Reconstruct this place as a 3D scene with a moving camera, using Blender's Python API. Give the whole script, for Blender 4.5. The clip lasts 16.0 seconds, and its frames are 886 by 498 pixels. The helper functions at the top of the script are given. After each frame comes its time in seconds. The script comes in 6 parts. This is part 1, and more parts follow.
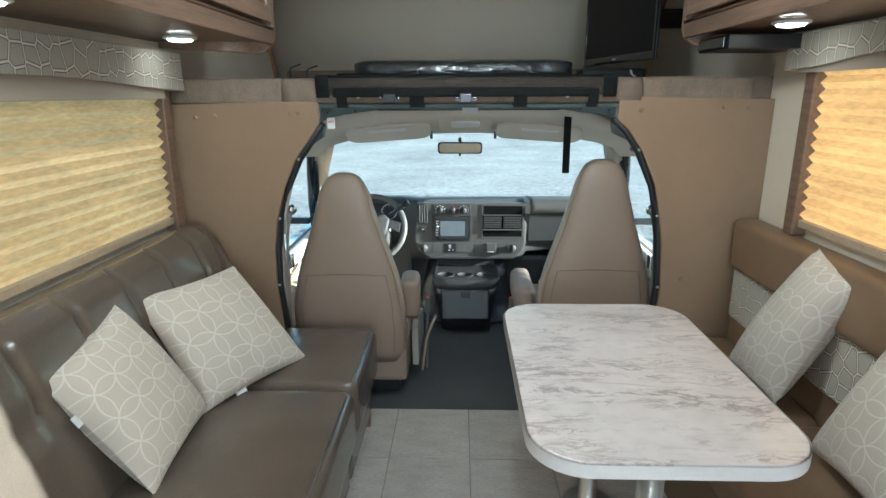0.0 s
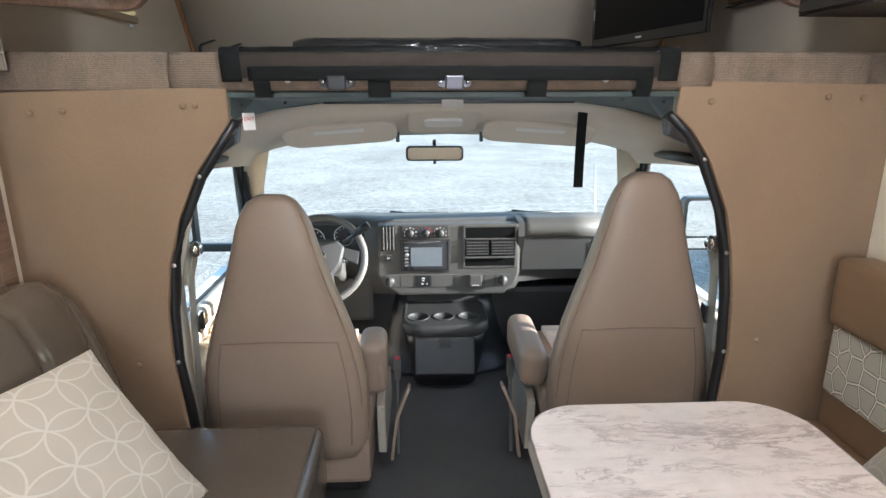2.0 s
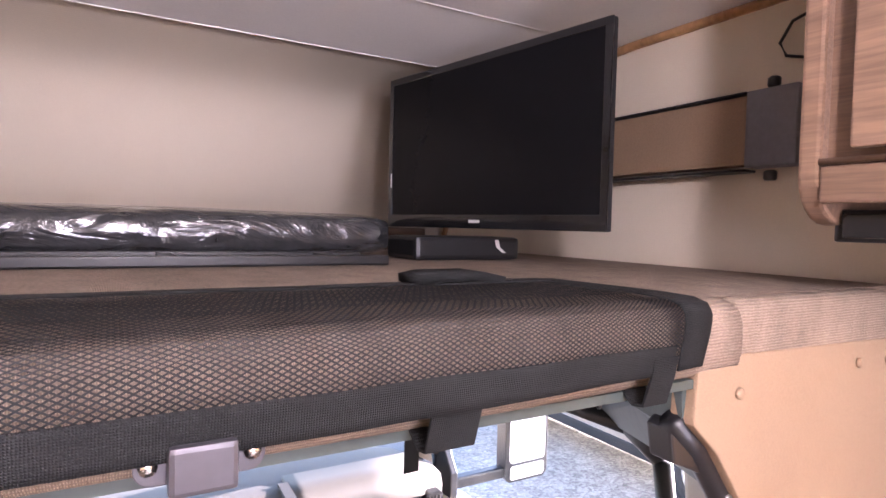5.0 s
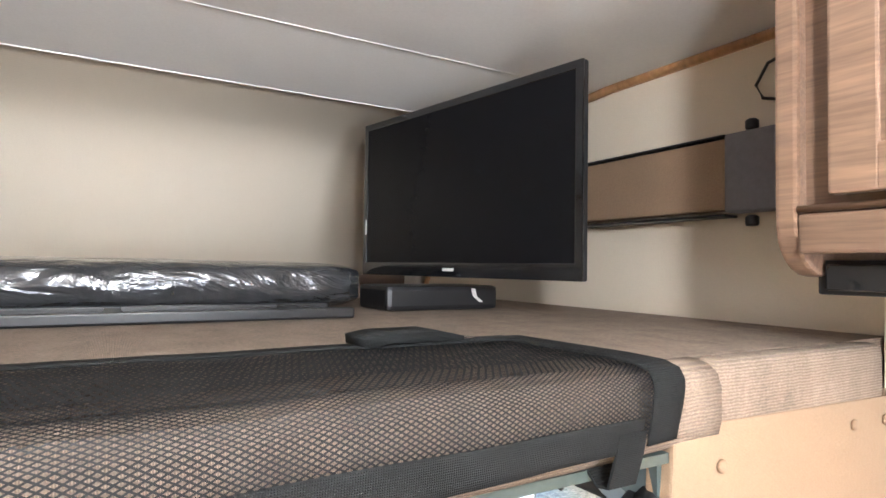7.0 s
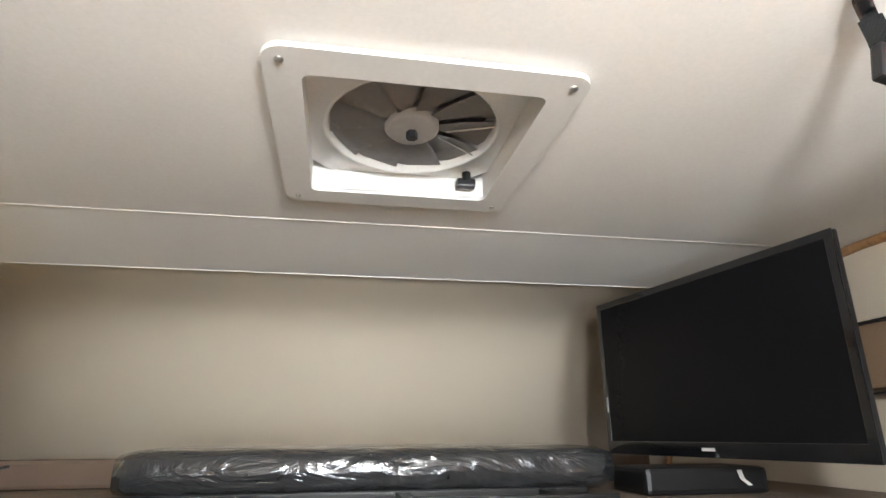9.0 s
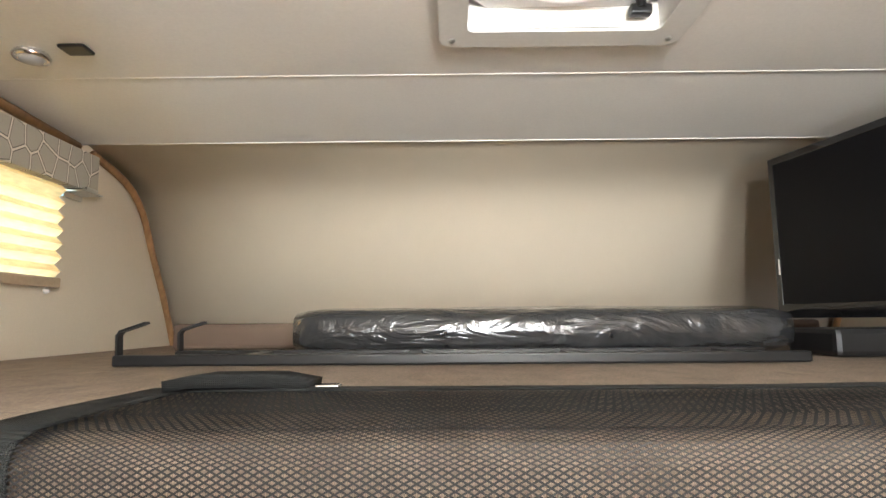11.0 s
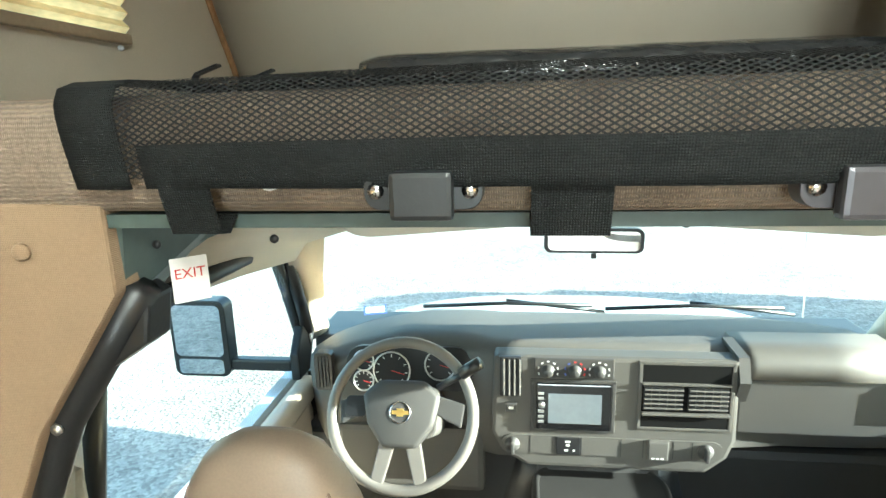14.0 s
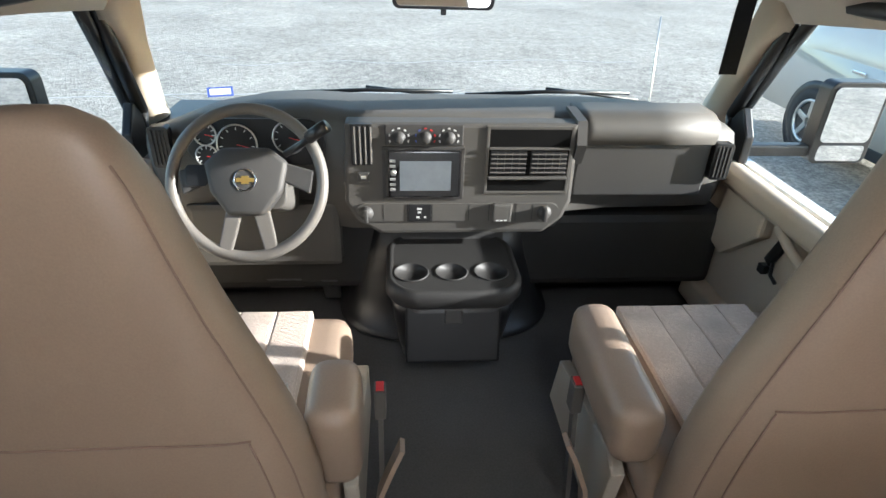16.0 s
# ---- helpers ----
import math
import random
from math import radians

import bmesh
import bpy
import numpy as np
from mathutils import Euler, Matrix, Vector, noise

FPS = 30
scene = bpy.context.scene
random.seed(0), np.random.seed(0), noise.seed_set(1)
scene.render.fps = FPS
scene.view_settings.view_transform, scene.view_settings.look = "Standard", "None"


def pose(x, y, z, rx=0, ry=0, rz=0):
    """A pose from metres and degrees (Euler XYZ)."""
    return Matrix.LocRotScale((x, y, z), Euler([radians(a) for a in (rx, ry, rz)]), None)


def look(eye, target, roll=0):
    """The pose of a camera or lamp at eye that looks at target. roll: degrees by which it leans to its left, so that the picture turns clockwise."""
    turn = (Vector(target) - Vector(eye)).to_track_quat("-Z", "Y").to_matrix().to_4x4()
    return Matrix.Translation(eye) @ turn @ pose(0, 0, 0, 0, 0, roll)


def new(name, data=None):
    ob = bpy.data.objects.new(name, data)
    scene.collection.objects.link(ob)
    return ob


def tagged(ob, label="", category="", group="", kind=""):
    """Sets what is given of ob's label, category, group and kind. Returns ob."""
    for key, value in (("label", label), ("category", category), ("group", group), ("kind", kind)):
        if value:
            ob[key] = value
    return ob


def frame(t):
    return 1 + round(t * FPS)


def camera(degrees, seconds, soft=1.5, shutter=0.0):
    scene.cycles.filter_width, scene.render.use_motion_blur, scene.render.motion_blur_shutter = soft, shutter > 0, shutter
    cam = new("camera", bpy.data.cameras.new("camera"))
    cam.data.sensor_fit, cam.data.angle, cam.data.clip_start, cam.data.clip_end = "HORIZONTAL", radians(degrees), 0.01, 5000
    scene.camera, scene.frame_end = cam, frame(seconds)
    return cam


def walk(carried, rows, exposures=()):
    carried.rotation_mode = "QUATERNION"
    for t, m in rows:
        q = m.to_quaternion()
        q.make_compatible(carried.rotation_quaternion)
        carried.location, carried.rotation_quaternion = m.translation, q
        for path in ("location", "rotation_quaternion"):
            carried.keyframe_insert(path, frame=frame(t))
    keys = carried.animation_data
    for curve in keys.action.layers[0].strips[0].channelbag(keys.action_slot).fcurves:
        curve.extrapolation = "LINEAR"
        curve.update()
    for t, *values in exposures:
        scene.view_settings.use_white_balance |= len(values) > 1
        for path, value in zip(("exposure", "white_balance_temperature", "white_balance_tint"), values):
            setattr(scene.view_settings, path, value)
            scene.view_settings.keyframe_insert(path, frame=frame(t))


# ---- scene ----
cam = camera(75.0, 16.0)
ROWS = [
    (0.0, -0.042, -0.061, 1.474, 1.72, -15.06, -0.23),
    (0.5, -0.026, -0.024, 1.470, 3.26, -15.02, -0.43),
    (1.0, -0.121, 0.196, 1.463, 1.80, -14.94, -1.29),
    (1.5, -0.172, 0.417, 1.460, -1.36, -15.64, -1.64),
    (2.0, -0.108, 0.703, 1.434, -2.24, -15.16, -0.16),
    (2.5, -0.139, 0.947, 1.430, -1.25, -15.32, -0.64),
    (3.0, -0.201, 1.199, 1.425, -2.69, -15.25, -1.54),
    (3.5, -0.135, 1.409, 1.495, -8.35, -10.34, -1.16),
    (4.0, -0.075, 1.622, 1.576, -19.49, -4.39, 1.31),
    (4.5, -0.084, 1.725, 1.609, -29.15, -3.01, 1.10),
    (7.0, 0.008, 1.775, 1.640, -29.96, 1.86, 0.88),
    (7.5, -0.062, 1.755, 1.690, -23.35, 10.44, -1.59),
    (8.0, -0.115, 1.691, 1.683, -13.49, 18.05, -0.86),
    (10.5, -0.183, 1.733, 1.641, -7.09, 13.93, 0.30),
    (11.0, -0.244, 1.780, 1.617, 0.49, 7.08, -0.43),
    (11.5, -0.283, 1.767, 1.605, 8.57, 3.31, 0.20),
    (12.0, -0.294, 1.746, 1.609, 11.69, 1.01, 0.69),
    (12.5, -0.296, 1.748, 1.604, 12.13, -0.05, 0.22),
    (13.0, -0.294, 1.752, 1.599, 11.88, -1.24, -0.21),
    (13.5, -0.280, 1.763, 1.562, 10.90, -5.64, -0.92),
    (14.0, -0.242, 1.772, 1.512, 7.52, -13.29, -1.65),
    (14.5, -0.200, 1.757, 1.450, 2.27, -19.38, -1.14),
    (15.0, -0.165, 1.734, 1.387, -2.23, -24.55, 0.57),
    (15.5, -0.160, 1.729, 1.335, -4.73, -27.97, 2.04),
    (16.0, -0.154, 1.734, 1.332, -4.76, -29.54, 1.80),
]
EXPOSURES = [(0.0, 2.0, 5200, -4), (2.0, 2.25, 5600, 7), (2.5, 2.35, 5750, 12), (3.5, 2.6, 5950, 22), (4.5, 3.4, 6000, 38), (7.0, 4.0, 5700, 10), (7.5, 4.1, 5900, 8), (8.0, 3.6, 5900, 9), (8.2, 3.55, 5900, 9), (10.4, 3.75, 5850, 0), (11.0, 3.9, 6200, 7), (12.5, 3.6, 5800, 3), (13.5, 3.65, 5750, -5), (14.0, 3.1, 5850, -9), (14.5, 2.5, 5900, -13), (15.5, 2.05, 6000, 6), (16.0, 2.05, 5900, 8)]
walk(cam, [(t, pose(x, y, z, 90 + pitch, 0, yaw) @ pose(0, 0, 0, 0, 0, roll)) for t, x, y, z, yaw, pitch, roll in ROWS], EXPOSURES)

# ---- light ----
SUN_WAY = Vector((-0.85, 0.13, -0.215)).normalized()
world = bpy.data.worlds.new("sky")
scene.world = world
world.use_nodes = True
sky = world.node_tree.nodes.new("ShaderNodeTexSky")
sky.sky_type, sky.sun_disc = "NISHITA", False
sky.sun_elevation = math.asin(-SUN_WAY.z)
sky.sun_rotation = math.atan2(-SUN_WAY.x, -SUN_WAY.y)
world.node_tree.nodes["Background"].inputs[1].default_value = 0.14
world.node_tree.links.new(sky.outputs[0], world.node_tree.nodes["Background"].inputs[0])
sun = new("sun", bpy.data.lights.new("sun", "SUN"))
sun.data.energy, sun.data.angle, sun.data.color = 5.0, radians(0.5), (1, 0.94, 0.85)
sun.matrix_world = look(-SUN_WAY * 20, (0, 0, 0))


def area_lamp(name, place, target, size, watts, color=(1, 0.92, 0.82)):
    lamp = new(name, bpy.data.lights.new(name, "AREA"))
    lamp.data.energy, lamp.data.size, lamp.data.color, lamp.data.shape = watts, size, color, "DISK"
    lamp.matrix_world = look(place, target)
    return lamp


# unseen fill points added overhead, and the puck lights under the wall cabinets
for lx, ly, watts in ((0.0, 1.35, 6.2), (0.0, -0.7, 3.0)):
    dome = new("coach_fill", bpy.data.lights.new("coach_fill", "POINT"))
    dome.data.energy, dome.data.shadow_soft_size, dome.data.color, dome.location = watts, 0.07, (1, 0.95, 0.88), (lx, ly, 1.97)
for lx, ly in ((-0.98, 1.96), (-0.98, 1.13), (0.93, 1.78)):
    area_lamp("puck_lamp", (lx, ly, 1.618), (lx, ly, 0), 0.07, 0.04)
# added rear fill behind the viewer; no door or window is built there
area_lamp("rear_fill", (0.2, -2.15, 1.35), (0, 2, 1.45), 1.3, 10.0, (0.97, 0.98, 1.0))
# daylight standing in the openings of the shaded windows
for y0, y1, z0, z1, x, watts in ((0.35, 2.08, 1.0, 1.5, -1.215, 0.34), (2.62, 3.27, 1.73, 2.0, -1.325, 0.052)):
    opening = new("window_daylight", bpy.data.lights.new("window_daylight", "AREA"))
    opening.data.shape, opening.data.size, opening.data.size_y, opening.data.energy, opening.data.color = "RECTANGLE", (z1 - z0) * 0.8, y1 - y0, watts, (1, 0.93, 0.88)
    opening.matrix_world = look((x, (y0 + y1) / 2, (z0 + z1) / 2 + 0.04), (0, (y0 + y1) / 2, (z0 + z1) / 2 - 2.4), 90)
    opening.data.spread = radians(100)

# ---- materials ----
def rgb(c):
    return (c[0], c[1], c[2], 1)


def mat(name, color, rough=0.6, metal=0.0, vary=0.12, scale=6.0, fine=90.0, bump=0.15, stretch=(1, 1, 1), coat=0.0, weave=0.0, island=0.0, shine=0.5):
    """A surface with broad and fine variation, fine relief and, where asked, a woven thread."""
    m = bpy.data.materials.new(name)
    m.use_nodes = True
    n, l = m.node_tree.nodes, m.node_tree.links
    b = n["Principled BSDF"]
    b.inputs["Roughness"].default_value, b.inputs["Metallic"].default_value, b.inputs["Coat Weight"].default_value = rough, metal, coat
    b.inputs["Specular IOR Level"].default_value = shine
    co = n.new("ShaderNodeTexCoord")
    mp = n.new("ShaderNodeMapping")
    mp.inputs["Scale"].default_value = stretch
    l.new(co.outputs["Object"], mp.inputs[0])
    big, small = n.new("ShaderNodeTexNoise"), n.new("ShaderNodeTexNoise")
    big.inputs["Scale"].default_value, small.inputs["Scale"].default_value = scale, fine
    big.inputs["Detail"].default_value, small.inputs["Detail"].default_value = 4, 3
    for t in (big, small):
        l.new(mp.outputs[0], t.inputs["Vector"])
    add = n.new("ShaderNodeMath")
    add.operation = "ADD"
    l.new(big.outputs["Fac"], add.inputs[0])
    l.new(small.outputs["Fac"], add.inputs[1])
    height = small.outputs["Fac"]
    if weave:
        wx, wy = n.new("ShaderNodeTexWave"), n.new("ShaderNodeTexWave")
        wx.bands_direction, wy.bands_direction = "X", "Z"
        mul = n.new("ShaderNodeMath")
        mul.operation = "MULTIPLY"
        for w, s in ((wx, 0), (wy, 1)):
            w.inputs["Scale"].default_value, w.inputs["Distortion"].default_value, w.inputs["Detail"].default_value = weave, 2.5, 2
            l.new(mp.outputs[0], w.inputs["Vector"])
            l.new(w.outputs["Fac"], mul.inputs[s])
        more = n.new("ShaderNodeMath")
        more.operation = "ADD"
        l.new(add.outputs[0], more.inputs[0])
        l.new(mul.outputs[0], more.inputs[1])
        add, height = more, mul.outputs[0]
    rng = n.new("ShaderNodeMapRange")
    rng.inputs["From Min"].default_value, rng.inputs["From Max"].default_value = 0.65, 1.35 + (0.6 if weave else 0)
    l.new(add.outputs[0], rng.inputs["Value"])
    mix = n.new("ShaderNodeMix")
    mix.data_type = "RGBA"
    mix.inputs["A"].default_value = rgb([v * (1 - vary) for v in color])
    mix.inputs["B"].default_value = rgb([min(1, v * (1 + vary)) for v in color])
    l.new(rng.outputs[0], mix.inputs["Factor"])
    out = mix.outputs["Result"]
    if island:
        info = n.new("ShaderNodeObjectInfo")
        hs = n.new("ShaderNodeHueSaturation")
        r2 = n.new("ShaderNodeMapRange")
        r2.inputs["To Min"].default_value, r2.inputs["To Max"].default_value = 1 - island, 1 + island
        l.new(info.outputs["Random"], r2.inputs["Value"])
        l.new(r2.outputs[0], hs.inputs["Value"])
        l.new(out, hs.inputs["Color"])
        out = hs.outputs["Color"]
    l.new(out, b.inputs["Base Color"])
    if bump:
        bp = n.new("ShaderNodeBump")
        bp.inputs["Strength"].default_value, bp.inputs["Distance"].default_value = bump, 0.002
        l.new(height, bp.inputs["Height"])
        l.new(bp.outputs[0], b.inputs["Normal"])
    return m


def wood(name, color, rough=0.42, grain=(30, 1.6, 30)):
    m = mat(name, color, rough, vary=0.32, scale=2.2, fine=9.0, bump=0.08, stretch=grain, coat=0.15)
    return m


def node_math(n, l, op, a, b=None):
    k = n.new("ShaderNodeMath")
    k.operation = op
    for i, v in enumerate((a, b)):
        if v is None:
            continue
        if isinstance(v, (int, float)):
            k.inputs[i].default_value = v
        else:
            l.new(v, k.inputs[i])
    return k.outputs[0]


def glass(name, tint=(0.9, 0.95, 0.95)):
    m = bpy.data.materials.new(name)
    m.use_nodes = True
    n, l = m.node_tree.nodes, m.node_tree.links
    n.remove(n["Principled BSDF"])
    tr, gl, mx, lw = n.new("ShaderNodeBsdfTransparent"), n.new("ShaderNodeBsdfGlossy"), n.new("ShaderNodeMixShader"), n.new("ShaderNodeLayerWeight")
    tr.inputs[0].default_value = rgb(tint)
    gl.inputs["Roughness"].default_value = 0.02
    lw.inputs["Blend"].default_value = 0.5
    l.new(node_math(n, l, "ADD", node_math(n, l, "MULTIPLY", node_math(n, l, "POWER", lw.outputs["Facing"], 5.0), 0.35), 0.015), mx.inputs[0])
    l.new(tr.outputs[0], mx.inputs[1])
    l.new(gl.outputs[0], mx.inputs[2])
    l.new(mx.outputs[0], n["Material Output"].inputs[0])
    return m


def cloth_through(name, color, share=0.5):
    """Pleated blind cloth that lets part of the daylight through."""
    m = mat(name, color, 0.85, vary=0.22, scale=3.0, fine=26.0, bump=0.1, stretch=(1, 1, 5))
    n, l = m.node_tree.nodes, m.node_tree.links
    b = n["Principled BSDF"]
    tr, mx = n.new("ShaderNodeBsdfTranslucent"), n.new("ShaderNodeMixShader")
    mx.inputs[0].default_value = share
    l.new(b.inputs["Base Color"].links[0].from_socket, tr.inputs[0])
    l.new(b.outputs[0], mx.inputs[1])
    l.new(tr.outputs[0], mx.inputs[2])
    l.new(mx.outputs[0], n["Material Output"].inputs[0])
    return m


def ring_cloth(name, ground, line):
    """Throw-pillow cloth printed with interlocking rings."""
    m = mat(name, ground, 0.9, vary=0.1, scale=12, fine=350, bump=0.35, weave=260)
    n, l = m.node_tree.nodes, m.node_tree.links
    b = n["Principled BSDF"]
    base = b.inputs["Base Color"].links[0].from_socket
    uv = n.new("ShaderNodeUVMap")
    uv.uv_map = "UVMap"
    sc = n.new("ShaderNodeVectorMath")
    sc.operation = "SCALE"
    sc.inputs["Scale"].default_value = 4.8
    l.new(uv.outputs[0], sc.inputs[0])
    fr = n.new("ShaderNodeVectorMath")
    fr.operation = "FRACTION"
    l.new(sc.outputs[0], fr.inputs[0])
    best = None
    for cx, cy in ((0, 0), (1, 0), (0, 1), (1, 1)):
        d = n.new("ShaderNodeVectorMath")
        d.operation = "DISTANCE"
        d.inputs[1].default_value = (cx, cy, 0)
        l.new(fr.outputs[0], d.inputs[0])
        e = node_math(n, l, "ABSOLUTE", node_math(n, l, "SUBTRACT", d.outputs["Value"], 0.707))
        best = e if best is None else node_math(n, l, "MINIMUM", best, e)
    on = node_math(n, l, "LESS_THAN", best, 0.024)
    mix = n.new("ShaderNodeMix")
    mix.data_type = "RGBA"
    mix.inputs["B"].default_value = rgb(line)
    l.new(base, mix.inputs["A"])
    l.new(on, mix.inputs["Factor"])
    l.new(mix.outputs["Result"], b.inputs["Base Color"])
    return m


def pebble_cloth(name, size, cream, grey, edge):
    """Valance cloth printed with outlined pebbles."""
    m = mat(name, grey, 0.9, vary=0.1, scale=10, fine=300, bump=0.2, weave=220)
    n, l = m.node_tree.nodes, m.node_tree.links
    b = n["Principled BSDF"]
    base = b.inputs["Base Color"].links[0].from_socket
    co, sp, mp, vo = n.new("ShaderNodeTexCoord"), n.new("ShaderNodeSeparateXYZ"), n.new("ShaderNodeCombineXYZ"), n.new("ShaderNodeTexVoronoi")
    vo.voronoi_dimensions = "2D"
    vo.feature = "DISTANCE_TO_EDGE"
    vo.inputs["Scale"].default_value, vo.inputs["Randomness"].default_value = 1 / size, 0.62
    l.new(co.outputs["Object"], sp.inputs[0])
    l.new(node_math(n, l, "MULTIPLY", sp.outputs["Y"], 1.3), mp.inputs[0])
    l.new(sp.outputs["Z"], mp.inputs[1])
    l.new(mp.outputs[0], vo.inputs["Vector"])
    a = n.new("ShaderNodeMix")
    a.data_type = "RGBA"
    a.inputs["A"].default_value = rgb(edge)
    l.new(base, a.inputs["B"])
    l.new(node_math(n, l, "GREATER_THAN", vo.outputs["Distance"], 0.085), a.inputs["Factor"])
    c = n.new("ShaderNodeMix")
    c.data_type = "RGBA"
    c.inputs["A"].default_value = rgb(cream)
    l.new(a.outputs["Result"], c.inputs["B"])
    l.new(node_math(n, l, "GREATER_THAN", vo.outputs["Distance"], 0.045), c.inputs["Factor"])
    l.new(c.outputs["Result"], b.inputs["Base Color"])
    return m


def marble(name):
    """Pale laminate with thin dark veins along its width."""
    m = mat(name, (0.60, 0.54, 0.51), 0.28, vary=0.1, scale=5, fine=24, bump=0.02, coat=0.3)
    n, l = m.node_tree.nodes, m.node_tree.links
    b = n["Principled BSDF"]
    base = b.inputs["Base Color"].links[0].from_socket
    co, mp = n.new("ShaderNodeTexCoord"), n.new("ShaderNodeMapping")
    mp.inputs["Rotation"].default_value, mp.inputs["Scale"].default_value = (0, 0, 0.2), (1.0, 3.4, 1)
    l.new(co.outputs["Object"], mp.inputs[0])
    for scale, thin, depth in ((3.2, 0.042, 0.9), (7.5, 0.034, 0.75)):
        no = n.new("ShaderNodeTexNoise")
        no.inputs["Scale"].default_value, no.inputs["Detail"].default_value, no.inputs["Roughness"].default_value, no.inputs["Distortion"].default_value = scale, 9, 0.72, 0.6
        l.new(mp.outputs[0], no.inputs["Vector"])
        d = node_math(n, l, "ABSOLUTE", node_math(n, l, "SUBTRACT", no.outputs["Fac"], 0.5))
        r = n.new("ShaderNodeMapRange")
        r.inputs["From Max"].default_value, r.inputs["To Min"].default_value, r.inputs["To Max"].default_value = thin, depth, 0
        l.new(d, r.inputs["Value"])
        patch = n.new("ShaderNodeTexNoise")
        patch.inputs["Scale"].default_value = scale * 0.9
        l.new(mp.outputs[0], patch.inputs["Vector"])
        r2 = n.new("ShaderNodeMapRange")
        r2.inputs["From Min"].default_value, r2.inputs["From Max"].default_value = 0.45, 0.62
        l.new(patch.outputs["Fac"], r2.inputs["Value"])
        mix = n.new("ShaderNodeMix")
        mix.data_type = "RGBA"
        mix.inputs["B"].default_value = rgb((0.24, 0.19, 0.18))
        l.new(base, mix.inputs["A"])
        l.new(node_math(n, l, "MULTIPLY", r.outputs[0], r2.outputs[0]), mix.inputs["Factor"])
        base = mix.outputs["Result"]
    l.new(base, b.inputs["Base Color"])
    return m


def film_wrap(name):
    """Crinkled clear film over dark cloth."""
    m = mat(name, (0.034, 0.035, 0.037), 0.12, vary=0.3, scale=5, fine=30, bump=0, coat=0.9)
    n, l = m.node_tree.nodes, m.node_tree.links
    b = n["Principled BSDF"]
    b.inputs["Coat Roughness"].default_value = 0.08
    co, mp, no = n.new("ShaderNodeTexCoord"), n.new("ShaderNodeMapping"), n.new("ShaderNodeTexNoise")
    mp.inputs["Scale"].default_value, mp.inputs["Rotation"].default_value = (0.4, 1.0, 1.0), (0, 0.35, 0.2)
    no.inputs["Scale"].default_value, no.inputs["Detail"].default_value, no.inputs["Distortion"].default_value = 15, 4, 1.4
    l.new(co.outputs["Object"], mp.inputs[0])
    l.new(mp.outputs[0], no.inputs["Vector"])
    bp = n.new("ShaderNodeBump")
    bp.inputs["Strength"].default_value, bp.inputs["Distance"].default_value = 0.9, 0.014
    l.new(no.outputs["Fac"], bp.inputs["Height"])
    l.new(bp.outputs[0], b.inputs["Normal"])
    l.new(bp.outputs[0], b.inputs["Coat Normal"])
    return m


def speckled(name, color, rough):
    """Stone chips in a dark binder, worn paler in broad faint patches."""
    m = mat(name, color, rough, vary=0.34, scale=0.5, fine=7, bump=0)
    n, l = m.node_tree.nodes, m.node_tree.links
    b = n["Principled BSDF"]
    base = b.inputs["Base Color"].links[0].from_socket
    co, vo, hs = n.new("ShaderNodeTexCoord"), n.new("ShaderNodeTexVoronoi"), n.new("ShaderNodeHueSaturation")
    vo.inputs["Scale"].default_value = 38
    l.new(co.outputs["Object"], vo.inputs["Vector"])
    sp, rg = n.new("ShaderNodeSeparateColor"), n.new("ShaderNodeMapRange")
    l.new(vo.outputs["Color"], sp.inputs[0])
    rg.inputs["To Min"].default_value, rg.inputs["To Max"].default_value = 0.68, 1.34
    l.new(sp.outputs[0], rg.inputs["Value"])
    l.new(rg.outputs[0], hs.inputs["Value"])
    l.new(base, hs.inputs["Color"])
    l.new(hs.outputs["Color"], b.inputs["Base Color"])
    bp = n.new("ShaderNodeBump")
    bp.inputs["Strength"].default_value, bp.inputs["Distance"].default_value = 0.8, 0.010
    l.new(vo.outputs["Distance"], bp.inputs["Height"])
    l.new(bp.outputs[0], b.inputs["Normal"])
    return m


def glow(name, color, strength):
    m = bpy.data.materials.new(name)
    m.use_nodes = True
    b = m.node_tree.nodes["Principled BSDF"]
    b.inputs["Base Color"].default_value, b.inputs["Emission Color"].default_value, b.inputs["Emission Strength"].default_value = rgb(color), rgb(color), strength
    return m


WALLPAPER = mat("wall_vinyl", (0.68, 0.598, 0.48), 0.6, vary=0.06, scale=3, fine=240, bump=0.15, weave=160)
CEIL = mat("ceiling_vinyl", (0.88, 0.86, 0.83), 0.6, vary=0.04, scale=3, fine=160, bump=0.12)
PANEL = mat("padded_panel_cloth", (0.28, 0.188, 0.116), 0.8, vary=0.16, scale=7, fine=220, bump=0.45, weave=190)
CARPET = mat("bunk_cloth", (0.255, 0.193, 0.143), 0.95, vary=0.5, scale=14, fine=210, bump=0.8, weave=110, stretch=(1.6, 1, 0.7))
LEATHER = mat("brown_leatherette", (0.10, 0.078, 0.059), 0.26, vary=0.14, scale=5, fine=260, bump=0.12, coat=0.25)
DINETTE = mat("dinette_vinyl", (0.20, 0.125, 0.07), 0.42, vary=0.14, scale=5, fine=240, bump=0.12)
SEAT_VINYL = mat("seat_vinyl", (0.24, 0.178, 0.134), 0.42, vary=0.08, scale=4, fine=320, bump=0.12)
SEAT_CLOTH = mat("seat_cloth", (0.50, 0.42, 0.36), 0.92, vary=0.25, scale=14, fine=300, bump=0.5, weave=130)
